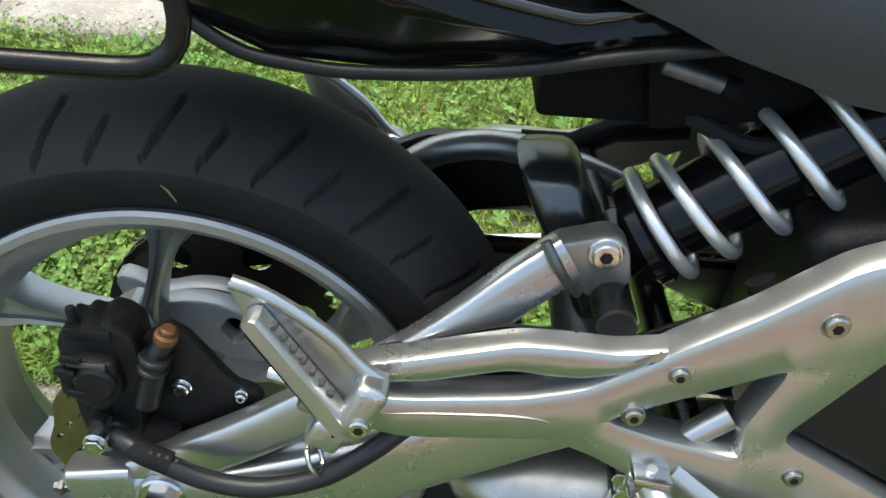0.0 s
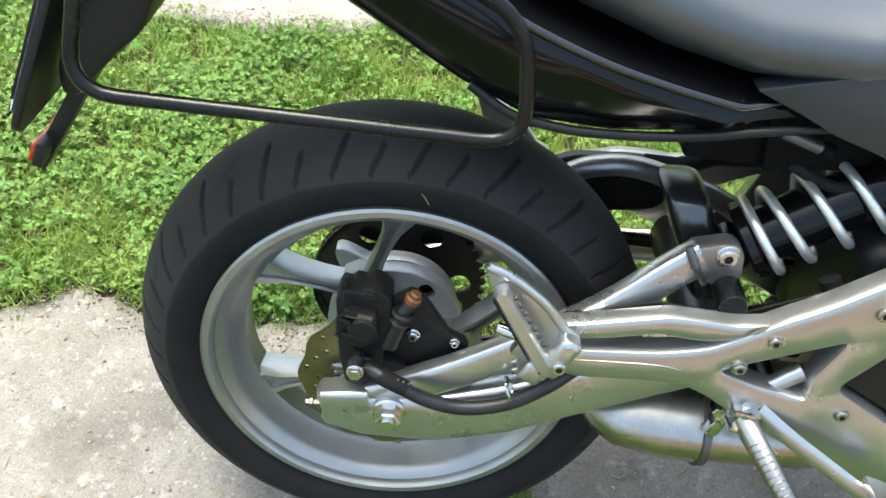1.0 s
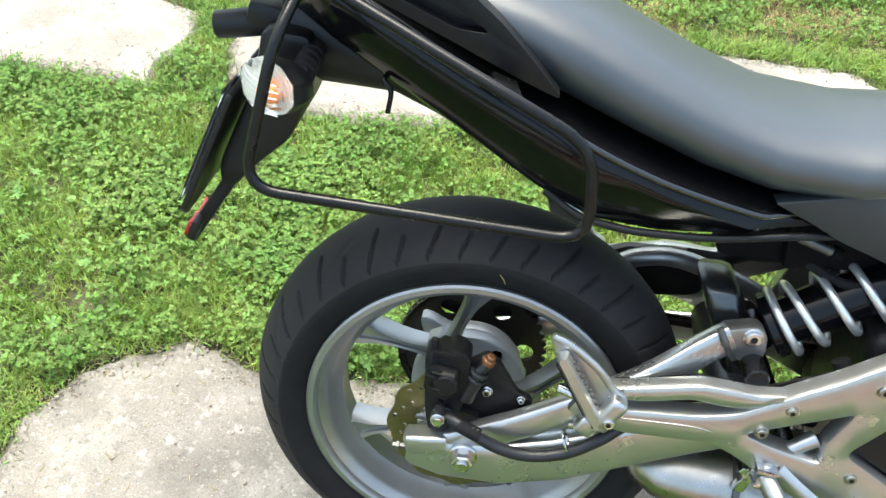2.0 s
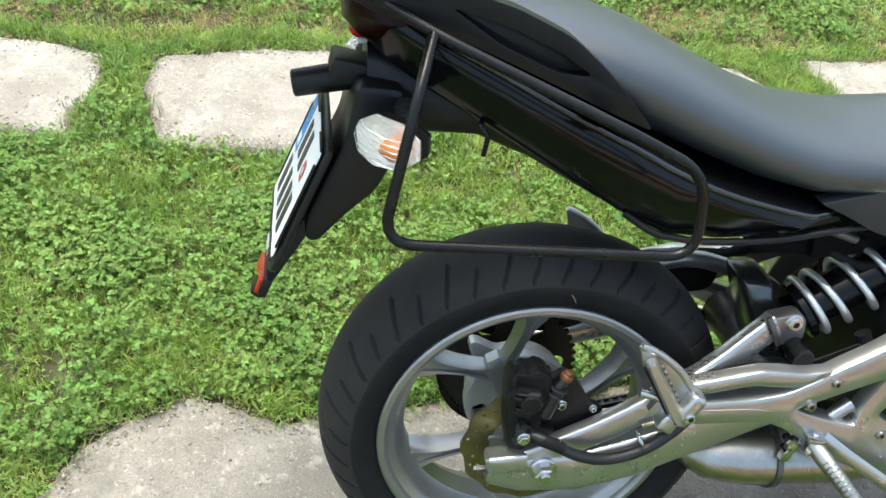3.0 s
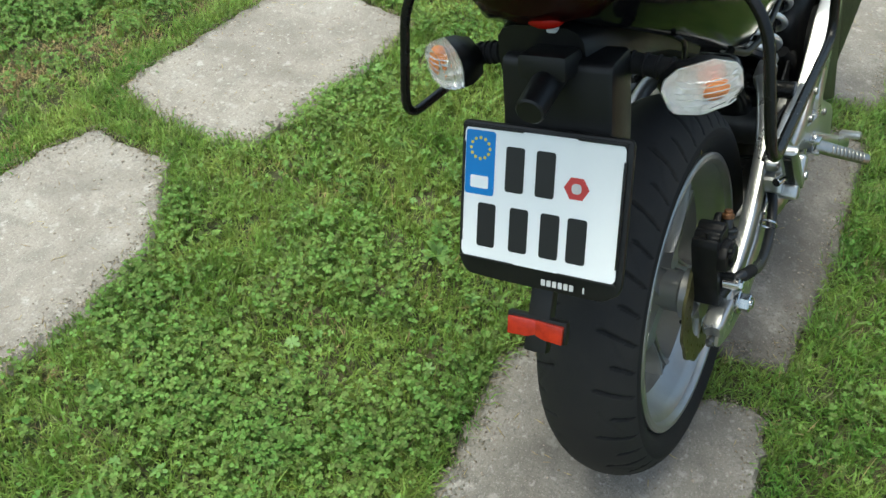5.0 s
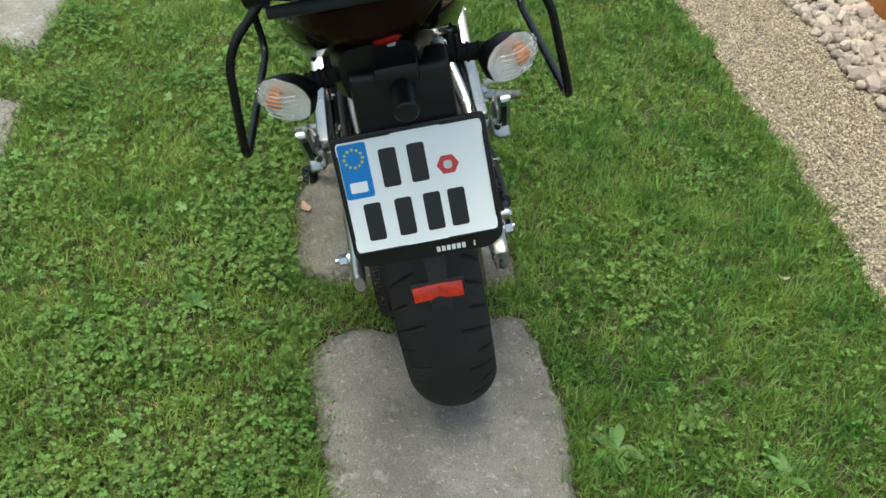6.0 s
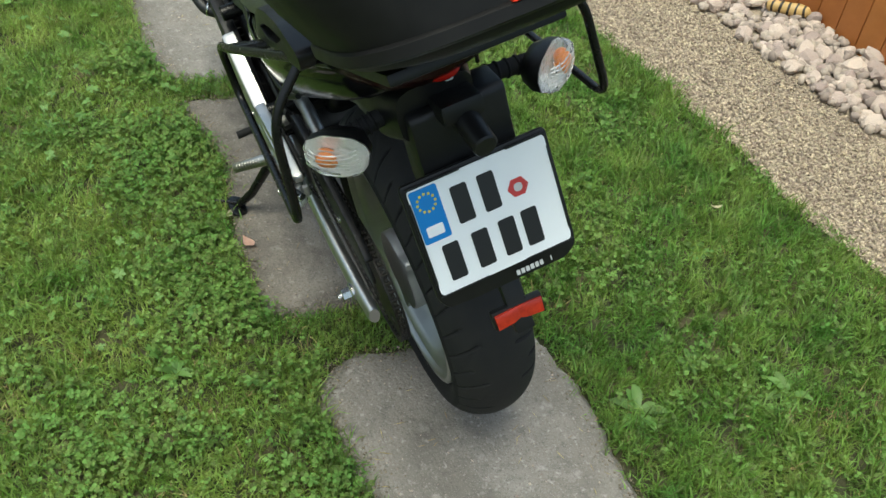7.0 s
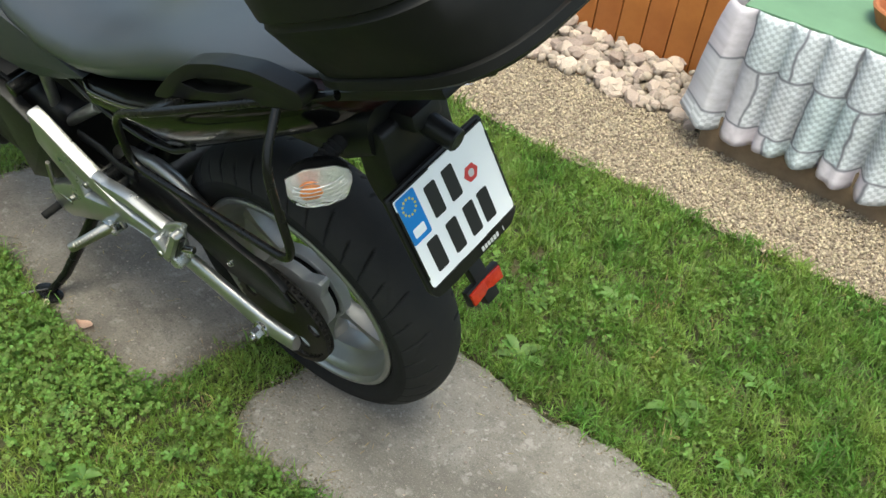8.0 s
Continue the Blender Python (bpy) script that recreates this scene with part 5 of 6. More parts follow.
cowl = part("tail_cowl", loft([vee(*q) for q in ((0.60, 0.090, 0.728, 0.760), (0.48, 0.090, 0.704, 0.742), (0.42, 0.096, 0.699, 0.736), (0.37, 0.112, 0.695, 0.732), (0.30, 0.140, 0.688, 0.734), (0.20, 0.147, 0.684, 0.762), (0.12, 0.149, 0.692, 0.793), (0.05, 0.148, 0.726, 0.828), (-0.04, 0.145, 0.782, 0.871), (-0.12, 0.136, 0.828, 0.911), (-0.20, 0.120, 0.872, 0.948), (-0.25, 0.096, 0.900, 0.968), (-0.275, 0.06, 0.918, 0.975))]), BLACKGLOSS, bike, "glossy black tail cowl", 60)
for s in (-1, 1):
    part("lower_trim", tube(smooth_path([(0.060, s * 0.122, 0.722), (0.10, s * 0.130, 0.699), (0.135, s * 0.132, 0.691), (0.18, s * 0.134, 0.687), (0.265, s * 0.131, 0.688), (0.345, s * 0.125, 0.697), (0.42, s * 0.110, 0.700), (0.49, s * 0.093, 0.708)], 6), 0.005, 10), BLACKPLASTIC, cowl)
    part("side_cover", extrude(rounded([(0.325, 0.740), (0.37, 0.750), (0.45, 0.766), (0.62, 0.802), (0.64, 0.650), (0.56, 0.655), (0.494, 0.668), (0.454, 0.684), (0.412, 0.699), (0.377, 0.717)], 0.006), s * 0.100, s * 0.126, 0.005), COVERGREY, cowl, "dark grey side cover")

for s in (-1, 1):
    part("shoulder_crease", tube(smooth_path([(x, s * w * 0.955, z - 0.007) for x, w, z in ((0.40, 0.080, 0.728), (0.36, 0.112, 0.730), (0.33, 0.129, 0.730), (0.30, 0.1385, 0.734), (0.20, 0.147, 0.762), (0.12, 0.149, 0.793), (0.05, 0.148, 0.828), (-0.04, 0.145, 0.871), (-0.12, 0.136, 0.911), (-0.20, 0.120, 0.948))], 6), 0.0048, 12), CLEARCOAT, cowl)

seat = part("seat", loft([oval(x, w * 0.95, z0, z1, 28, 2.5) for x, w, z0, z1 in ((0.66, 0.07, 0.77, 0.835), (0.62, 0.10, 0.750, 0.845), (0.52, 0.128, 0.735, 0.827), (0.42, 0.138, 0.728, 0.818), (0.32, 0.141, 0.736, 0.829), (0.24, 0.141, 0.756, 0.857), (0.16, 0.139, 0.786, 0.893), (0.09, 0.136, 0.814, 0.926), (0.02, 0.131, 0.845, 0.950), (-0.08, 0.122, 0.885, 0.972), (-0.18, 0.108, 0.92, 0.987), (-0.24, 0.08, 0.945, 0.988))]), SEATSKIN, bike, "dark grey vinyl stepped seat", 70)
tank = part("fuel_tank", loft([oval(x, w, z0, z1, 24, 2.5) for x, w, z0, z1 in ((0.64, 0.08, 0.76, 0.86), (0.68, 0.13, 0.74, 0.93), (0.78, 0.16, 0.73, 0.98), (0.90, 0.15, 0.73, 0.99), (0.98, 0.10, 0.75, 0.95))]), BLACKGLOSS, bike, "glossy black fuel tank")


def grab_rail(s):
    line = rounded([(-0.275, 1.012), (-0.19, 1.008), (-0.115, 0.986), (-0.05, 0.957), (-0.008, 0.924), (0.032, 0.884), (0.066, 0.846), (0.02, 0.864), (-0.06, 0.900), (-0.14, 0.935), (-0.27, 0.985)], 0.015, 3)
    hole = rounded([(-0.19, 0.985), (-0.12, 0.964), (-0.06, 0.938), (-0.02, 0.912), (-0.06, 0.915), (-0.13, 0.945)], 0.01, 3)
    ob = part("grab_handle", extrude(line, s * 0.124, s * 0.152, 0.012, (hole,), 4), SATINBLACK, bike, "satin black passenger grab handle")
    part("recess", extrude(rounded([(-0.2, 0.99), (-0.12, 0.968), (-0.02, 0.918), (-0.06, 0.908), (-0.14, 0.942)], 0.01), s * 0.128, s * 0.134, 0.002), BLACKPLASTIC, ob)
    return ob


grab_rail(-1)
grab_rail(1)


def side_rack(s, w):
    ob = part("pannier_rail", tube(bent([(-0.30, s * 0.12, 1.002), (-0.210, s * (w - 0.065), 0.964), (0.005, s * w, 0.882), (0.096, s * (w + 0.003), 0.838), (0.107, s * (w + 0.001), 0.729), (-0.263, s * (w + 0.012), 0.753), (-0.231, s * (w - 0.004), 0.911), (-0.211, s * (w - 0.064), 0.963)], 0.04, 6), 0.0064, 14), BLACKMATT, bike, "matt black tubular pannier rail")
    part("mount", box((0.0, s * (w - 0.05), 0.872), (0.03, 0.09, 0.01), (s * 12, 20, 0), 0.002), BLACKMATT, ob)
    return ob


side_rack(-1, 0.243)
side_rack(1, 0.204)
rack = part("top_rack", box((-0.34, 0, 1.005), (0.24, 0.20, 0.014), (0, 26.5, 0), 0.004), BLACKPLASTIC, bike, "black plastic top case mounting plate")

# under-tail tray, light bar, plate bracket
tray = part("under_tray", loft([oval(x, w, z0, z1, 16, 4) for x, w, z0, z1 in ((0.04, 0.085, 0.715, 0.755), (-0.06, 0.08, 0.770, 0.82), (-0.13, 0.075, 0.797, 0.86), (-0.22, 0.07, 0.796, 0.90), (-0.27, 0.055, 0.82, 0.905))]), BLACKPLASTIC, bike, "black plastic under-seat tray")
part("plate_arm", extrude(rounded([(-0.298, 0.80), (-0.322, 0.745), (-0.345, 0.69), (-0.343, 0.662), (-0.328, 0.660), (-0.290, 0.702), (-0.256, 0.733), (-0.240, 0.765), (-0.226, 0.868), (-0.285, 0.872)], 0.012), -0.092, 0.046, 0.008), BLACKPLASTIC, tray)
part("number_plate_lamp", merged(rod((-0.24, -0.022, 0.869), (-0.360, -0.024, 0.848), 0.019, 20, r1=0.017), box((-0.285, -0.020, 0.870), (0.06, 0.06, 0.03), (0, 12, 0), 0.008)), BLACKPLASTIC, tray, "black plate lamp housing")
part("lower_strut", box((-0.375, -0.02, 0.60), (0.018, 0.03, 0.14), (0, 32, 0), 0.004), BLACKPLASTIC, tray)
part("wire_hook", tube(bent([(-0.125, -0.09, 0.835), (-0.14, -0.114, 0.837), (-0.127, -0.118, 0.825), (-0.131, -0.118, 0.797)], 0.012), 0.0032, 8), BLACKMATT, tray)

tail_lamp = part("tail_lamp", loft([[(x, y * k, z0 + (z1 - z0) * v) for y, v in ((-0.100, 0.7), (-0.07, 0.2), (-0.02, 0.0), (0.02, 0.0), (0.07, 0.2), (0.100, 0.7), (0.095, 1.0), (0.0, 1.05), (-0.095, 1.0))] for x, k, z0, z1 in ((-0.20, 1.05, 0.900, 0.965), (-0.255, 1.0, 0.902, 0.967), (-0.283, 0.86, 0.912, 0.972), (-0.30, 0.6, 0.93, 0.975))]), REDDARK, bike, "dark red tail lamp lens")
glow = bmesh.new()
bmesh.ops.create_icosphere(glow, subdivisions=3, radius=1, matrix=pose(-0.278, -0.014, 0.918) @ Matrix.Diagonal((0.014, 0.023, 0.011, 1)))
part("brake_lens", glow, REDLENS, tail_lamp, "bright red centre lens")
part("clear_lens", box((-0.275, -0.020, 0.905), (0.012, 0.012, 0.007), (0, 0, 0), 0.003), PALE, tail_lamp, "small clear lens")

GLASS = bpy.data.materials.new("clear_lens")
GLASS.use_nodes = True
gb = GLASS.node_tree.nodes["Principled BSDF"]
gb.inputs["Base Color"].default_value = (0.95, 0.95, 0.95, 1)
gb.inputs["Roughness"].default_value = 0.02
gb.inputs["Transmission Weight"].default_value = 0.95
gb.inputs["IOR"].default_value = 1.35
MIRRORED = mat("reflector_bowl", (0.95, 0.95, 0.94), 0.15, 0.55, (0.85, 0.85, 0.84), 80, 0.004, 110)


def indicator(s, yb):
    """An indicator with its lens turned back and out."""
    m = pose(-0.246, s * (yb + 0.002), 0.838, 0, 0, -s * 42)
    def sec(x, k, sh=0.0):
        return [Vector((x, s * (1.1 * y * k + sh), 1.12 * z * k)) for y, z in ((-0.044, 0.004), (-0.036, -0.018), (-0.010, -0.026), (0.020, -0.021), (0.038, -0.006), (0.036, 0.014), (0.012, 0.024), (-0.026, 0.023), (-0.040, 0.015))]
    shell = loft([sec(0.034, 0.42), sec(0.029, 0.72), sec(0.012, 0.97), sec(0.0, 1.0)], True)
    shell.transform(m)
    ob = part("indicator", shell, BLACKPLASTIC, bike, "indicator with clear ribbed lens and amber bulb on a black stalk")
    bowl = loft([sec(-0.0008, 0.97), sec(-0.0016, 0.95), sec(-0.0012, 0.5)])
    bowl.transform(m)
    part("bowl", bowl, MIRRORED, ob)
    bulb = bmesh.new()
    bmesh.ops.create_uvsphere(bulb, u_segments=14, v_segments=9, radius=1, matrix=pose(-0.010, s * 0.008, -0.003) @ Matrix.Diagonal((0.008, 0.015, 0.0105, 1)))
    bulb.transform(m)
    part("bulb", bulb, AMBER, ob, "amber bulb")
    lens = loft([sec(-0.001, 1.0), sec(-0.014, 0.97), sec(-0.023, 0.84), sec(-0.028, 0.55)])
    lens.transform(m)
    lz = part("lens", lens, GLASS, ob, "clear lens", 25)
    lz.visible_shadow = False
    for k in range(6):
        rib = tube([(-0.0270 + 0.012 * abs(t) ** 2.5, s * (0.034 * t - 0.003), -0.017 + 0.0066 * k - 0.003 * t) for t in np.linspace(-1, 1, 7)], 0.0009, 6)
        rib.transform(m)
        part("rib", rib, MIRRORED, ob)
    a, b = Vector((-0.226, s * 0.055, 0.849)), Vector((-0.226, s * (yb - 0.018), 0.839))
    st = part("stalk", rod(a, b, 0.0125, 16), RUBBER, ob)
    for k in range(4):
        part("ring", ring(a.lerp(b, 0.35 + 0.15 * k), b - a, 0.0125, 0.0022, 14), RUBBER, st)
    return ob


indicator(-1, 0.174)
indicator(1, 0.135)

# number plate in its holder
PX, PY, PZ = Vector((0, -1, 0)), Vector((0.386, 0, 0.922)).normalized(), Vector((-0.922, 0, 0.386)).normalized()
plate_m = Matrix.Translation((-0.3535, -0.0185, 0.7245)) @ Matrix((PX, PY, PZ)).transposed().to_4x4()


def on_plate(bm, dz=0.0):
    bm.transform(plate_m @ Matrix.Translation((0, 0, dz)))
    return bm


def flat(x, y, w, h, r, t=0.0012):
    """A thin rounded tile of the plate's plane."""
    bm = extrude(rounded([(x - w / 2, y - h / 2), (x + w / 2, y - h / 2), (x + w / 2, y + h / 2), (x - w / 2, y + h / 2)], r, 4), 0, -t)
    bm.transform(Matrix.Rotation(-math.pi / 2, 4, "X") @ Matrix.Scale(1, 4))
    return bm


holder_bm = extrude(rounded([(-0.106, -0.086), (-0.094, -0.104), (-0.05, -0.106), (0.085, -0.106), (0.104, -0.094), (0.107, -0.08), (0.107, 0.086), (-0.107, 0.086)], 0.008, 3), 0.009, 0, 0.003)
holder_bm.transform(Matrix.Rotation(-math.pi / 2, 4, "X"))
holder = part("plate_holder", on_plate(holder_bm, -0.002), BLACKPLASTIC, bike, "black plastic number plate holder")
plate = part("number_plate", on_plate(flat(0, 0, 0.2, 0.16, 0.009, 0.0014), 0.0012), PLATEWHITE, holder, "white number plate with a blue band and plain dark bars")
for (x0, y0, x1, y1) in ((-0.1, 0.0805, -0.025, 0.0805), (0.045, 0.0805, 0.1, 0.0805), (-0.1, -0.0805, -0.03, -0.0805), (0.03, -0.0805, 0.1, -0.0805), (-0.1005, -0.06, -0.1005, 0.06), (0.1005, -0.06, 0.1005, 0.06)):
    part("rim_lip", on_plate(box(((x0 + x1) / 2, (y0 + y1) / 2, 0.003), (abs(x1 - x0) + 0.003, abs(y1 - y0) + 0.003, 0.003), (0, 0, 0), 0.0008)), BLACKPLASTIC, holder)
part("blue_band", on_plate(flat(-0.0785, 0.0375, 0.039, 0.077, 0.004, 0.0004), 0.0028), PLATEBLUE, plate)
for k in range(12):
    a = 2 * math.pi * k / 12
    part("star_dot", on_plate(flat(-0.0785 + 0.0125 * math.cos(a), 0.055 + 0.0125 * math.sin(a), 0.0036, 0.0036, 0.0015, 0.0003), 0.0033), STARYELLOW, plate)
part("print_bar", on_plate(flat(-0.0785, 0.0145, 0.024, 0.015, 0.002, 0.0003), 0.0033), PLATEWHITE, plate)
for x, y in ((-0.0325, 0.0345), (0.0065, 0.0345), (-0.067, -0.0375), (-0.024, -0.0375), (0.016, -0.0375), (0.05, -0.0375)):
    part("dark_bar", on_plate(flat(x, y, 0.024, 0.054, 0.004, 0.0005), 0.0028), INKBLACK, plate)
hexa = extrude([(0.0155 * math.cos(a) + 0.046, 0.0145 * math.sin(a) + 0.024) for a in np.radians(np.arange(0, 360, 60))], 0, -0.0004)
hexa.transform(Matrix.Rotation(-math.pi / 2, 4, "X"))
part("round_sticker", on_plate(hexa, 0.0028), STICKERRED, plate, "red hexagonal sticker")
part("sticker_centre", on_plate(flat(0.046, 0.024, 0.012, 0.012, 0.0055, 0.0003), 0.0034), PALE, plate)
for k in range(7):
    part("print_bar", on_plate(flat(0.012 + 0.0072 * k + (0.008 if k == 6 else 0), -0.0945, 0.0052 if k < 6 else 0.002, 0.0075, 0.0008, 0.0004), 0.0018), PALE, holder)
reflector = part("rear_reflector", box((-0.397, -0.018, 0.568), (0.012, 0.080, 0.03), (0, 22, 0), 0.003), BLACKPLASTIC, bike, "red rear reflector in a black mount under the plate")
for k in (-1, 1):
    part("lens", box((-0.4042, -0.018 + 0.0182 * k, 0.570), (0.005, 0.0372, 0.023), (0, 22, 4 * k), 0.0012), REDMID, reflector, "red prismatic reflector")

# ---- top case
CASE = Matrix.Translation((-0.2312, -0.0195, 0.9837)) @ Matrix(((-0.898, 0, 0.439), (0, -1, 0), (0.439, 0, 0.898))).to_4x4()


def case_sec(h, x0, x1, w, p=3.6, n=48):
    out = []
    for i in range(n):
        a = 2 * math.pi * i / n
        c, s = math.cos(a), math.sin(a)
        out.append(CASE @ Vector(((x0 + x1) / 2 + (x1 - x0) / 2 * math.copysign(abs(c) ** (2 / p), c), w * math.copysign(abs(s) ** (2 / p), s), h)))
    return out


top_case = part("top_case", loft([case_sec(-0.020, 0.09, 0.27, 0.085), case_sec(-0.014, 0.06, 0.30, 0.115), case_sec(-0.004, 0.038, 0.335, 0.148), case_sec(0.004, 0.032, 0.341, 0.156)]), CASEPLASTIC, bike, "large black plastic top case", 50)
part("lip", loft([case_sec(0.003, 0.028, 0.344, 0.160), case_sec(0.006, 0.024, 0.3487, 0.1645), case_sec(0.017, 0.024, 0.3487, 0.1645), case_sec(0.020, 0.028, 0.345, 0.161)]), CASEPLASTIC, top_case, "grey-black lip round the case", 50)
part("lid", loft([case_sec(0.018, 0.028, 0.344, 0.160), case_sec(0.06, 0.0275, 0.345, 0.184), case_sec(0.100, 0.0275, 0.346, 0.203), case_sec(0.103, 0.029, 0.344, 0.201), case_sec(0.109, 0.029, 0.344, 0.201), case_sec(0.112, 0.0275, 0.346, 0.206), case_sec(0.17, 0.030, 0.342, 0.212), case_sec(0.22, 0.045, 0.325, 0.200), case_sec(0.25, 0.08, 0.29, 0.165), case_sec(0.26, 0.12, 0.25, 0.11)]), CASEPLASTIC, top_case, "rounded black lid", 50)
rb = box((0.346, 0.0, 0.0275), (0.010, 0.036, 0.019), (0, 0, 0), 0.003)
rb.transform(CASE)
part("reflector", rb, REDBRIGHT, top_case, "red rectangular reflector")
lk = rod((0.338, 0.0, 0.0545), (0.353, 0.0, 0.0545), 0.012, 20)
lk.transform(CASE)
lock = part("lock", lk, BLACKPLASTIC, top_case)
lk2 = merged(rod((0.352, 0.0, 0.0545), (0.3545, 0.0, 0.0545), 0.007, 16), box((0.3552, 0.0, 0.0545), (0.002, 0.002, 0.010)))
lk2.transform(CASE)
part("keyhole", lk2, CHROME, lock)


# ---------------------------------------------------------------- table with a printed cloth, beside the boards
CLOTH = bpy.data.materials.new("stone_print_cloth")
CLOTH.use_nodes = True
cn, cl = CLOTH.node_tree.nodes, CLOTH.node_tree.links
cb = cn["Principled BSDF"]
cb.inputs["Roughness"].default_value = 0.8
ctc = cn.new("ShaderNodeTexCoord")
def stones(a, b, joint):
    """Printed stones in staggered rows, their edges wandering."""
    t = cn.new("ShaderNodeTexBrick")
    t.offset, t.offset_frequency = 0.43, 2
    t.inputs["Color1"].default_value, t.inputs["Color2"].default_value, t.inputs["Mortar"].default_value = (*a, 1), (*b, 1), (*joint, 1)
    t.inputs["Scale"].default_value, t.inputs["Mortar Size"].default_value, t.inputs["Mortar Smooth"].default_value = 1.0, 0.008, 1.0
    t.inputs["Brick Width"].default_value, t.inputs["Row Height"].default_value = 0.155, 0.205
    return t


cell = stones((0.52, 0.48, 0.535), (0.42, 0.48, 0.515), (0.16, 0.16, 0.19))
pick = stones((0, 0, 0), (1, 1, 1), (0, 0, 0))
warp = cn.new("ShaderNodeTexNoise")
warp.inputs["Scale"].default_value = 7
wmix = cn.new("ShaderNodeVectorMath")
wmix.operation = "MULTIPLY_ADD"
wmix.inputs[1].default_value = (0.05, 0.05, 0.05)
cl.new(ctc.outputs["UV"], warp.inputs["Vector"])
cl.new(warp.outputs["Color"], wmix.inputs[0])
cl.new(ctc.outputs["UV"], wmix.inputs[2])
cl.new(wmix.outputs[0], cell.inputs["Vector"])
cl.new(wmix.outputs[0], pick.inputs["Vector"])
weave = cn.new("ShaderNodeTexChecker")
weave.inputs["Scale"].default_value = 85
weave.inputs["Color1"].default_value, weave.inputs["Color2"].default_value = (1.22, 1.22, 1.20, 1), (0.84, 0.86, 0.86, 1)
cl.new(ctc.outputs["UV"], weave.inputs["Vector"])
plain = cn.new("ShaderNodeMix")
plain.data_type = "RGBA"
plain.inputs["A"].default_value = (1, 1, 1, 1)
over = cn.new("ShaderNodeMapRange")
over.inputs["From Min"].default_value, over.inputs["From Max"].default_value = 0.32, 0.42
cl.new(pick.outputs["Color"], over.inputs["Value"])
cl.new(over.outputs[0], plain.inputs["Factor"])
cl.new(weave.outputs["Color"], plain.inputs["B"])
spk = cn.new("ShaderNodeTexNoise")
spk.inputs["Scale"].default_value, spk.inputs["Detail"].default_value = 40, 6
spr = cn.new("ShaderNodeMapRange")
spr.inputs["From Min"].default_value, spr.inputs["From Max"].default_value = 0.3, 0.7
spr.inputs["To Min"].default_value, spr.inputs["To Max"].default_value = 0.86, 1.14
cl.new(ctc.outputs["UV"], spk.inputs["Vector"])
cl.new(spk.outputs["Fac"], spr.inputs["Value"])
cmul = cn.new("ShaderNodeMix")
cmul.data_type, cmul.blend_type = "RGBA", "MULTIPLY"
cmul.inputs["Factor"].default_value = 1.0
checked = cn.new("ShaderNodeMix")
checked.data_type, checked.blend_type = "RGBA", "MULTIPLY"
checked.inputs["Factor"].default_value = 1.0
cl.new(cell.outputs["Color"], checked.inputs["A"])
cl.new(plain.outputs["Result"], checked.inputs["B"])
cl.new(checked.outputs["Result"], cmul.inputs["A"])
cl.new(spr.outputs[0], cmul.inputs["B"])
cl.new(cmul.outputs["Result"], cb.inputs["Base Color"])

GREENTOP = mat("green_board", (0.135, 0.25, 0.145), 0.6, 0.0, (0.11, 0.205, 0.12), 6, 0.0004, 120)
PLANK = mat("weathered_plank", (0.27, 0.20, 0.135), 0.75, 0.0, (0.16, 0.11, 0.07), 12, 0.0008, 120)
TERRACOTTA = mat("terracotta", (0.40, 0.14, 0.05), 0.75, 0.0, (0.30, 0.10, 0.04), 30, 0.0006, 200)

table = thing("garden_table", "low garden table with a green painted top on a plank base", "table")
part("tabletop", box((-0.975, -2.032, 0.465), (1.62, 0.98, 0.018), bevel=0.004), GREENTOP, table, "green painted board")
part("plank", box((-0.985, -1.553, 0.045), (1.66, 0.028, 0.13), bevel=0.004), PLANK, table)
part("plank", box((-0.168, -2.0, 0.045), (0.028, 0.86, 0.13), bevel=0.004), PLANK, table)
for lx, ly in ((-0.335, -1.732), (-1.605, -1.732), (-0.335, -2.432), (-1.605, -2.432)):
    part("leg", box((lx, ly, 0.215), (0.05, 0.05, 0.485), bevel=0.004), PLANK, table)

# hanging cloth: pleats that deepen towards the hem
def hanging(path, z_top, z_low, seed):
    P = [Vector((x, y, 0)) for x, y in path]
    rows, cols = 22, 260
    V, UV = [], []
    seglen = [(b - a).length for a, b in zip(P, P[1:])]
    total = sum(seglen)
    for r in range(rows):
        t = r / (rows - 1)
        for c in range(cols):
            s = c / (cols - 1) * total
            i, acc = 0, s
            while i < len(seglen) - 1 and acc > seglen[i]:
                acc -= seglen[i]
                i += 1
            d = (P[i + 1] - P[i]).normalized()
            nrm = Vector((d.y, -d.x, 0))
            wave = (1 - 2 * (1 - abs(math.sin(s * 24 + 1.1 * math.sin(s * 6)))) ** 1.6) * 0.62 + math.sin(s * 71 + 3 * math.sin(s * 11)) * 0.16 * t
            off = 0.026 + (0.012 + 0.062 * t ** 0.5) * wave + 0.022 * t + 0.02 * t * noise.noise(Vector((s * 4, t * 2, seed)))
            hem = z_low + 0.03 * noise.noise(Vector((s * 5, 3, seed))) + 0.008 * wave
            p = P[i] + d * acc + nrm * off
            V.append((p.x, p.y, z_top + (hem - z_top) * t))
            UV.append((s * 1.0, t * 0.45))
    F = []
    for r in range(rows - 1):
        for c in range(cols - 1):
            a = r * cols + c
            F += [a, a + 1, a + cols + 1, a + cols]
    me = mesh_of("table_cloth", V, F, 4, CLOTH)
    lay = me.uv_layers.new(name="print")
    lay.data.foreach_set("uv", np.array([UV[i] for i in F], np.float32).ravel())
    for p in me.polygons:
        p.use_smooth = True
    ob = new("table_cloth", me)
    m = ob.modifiers.new("thick", "SOLIDIFY")
    m.thickness = 0.002
    return ob


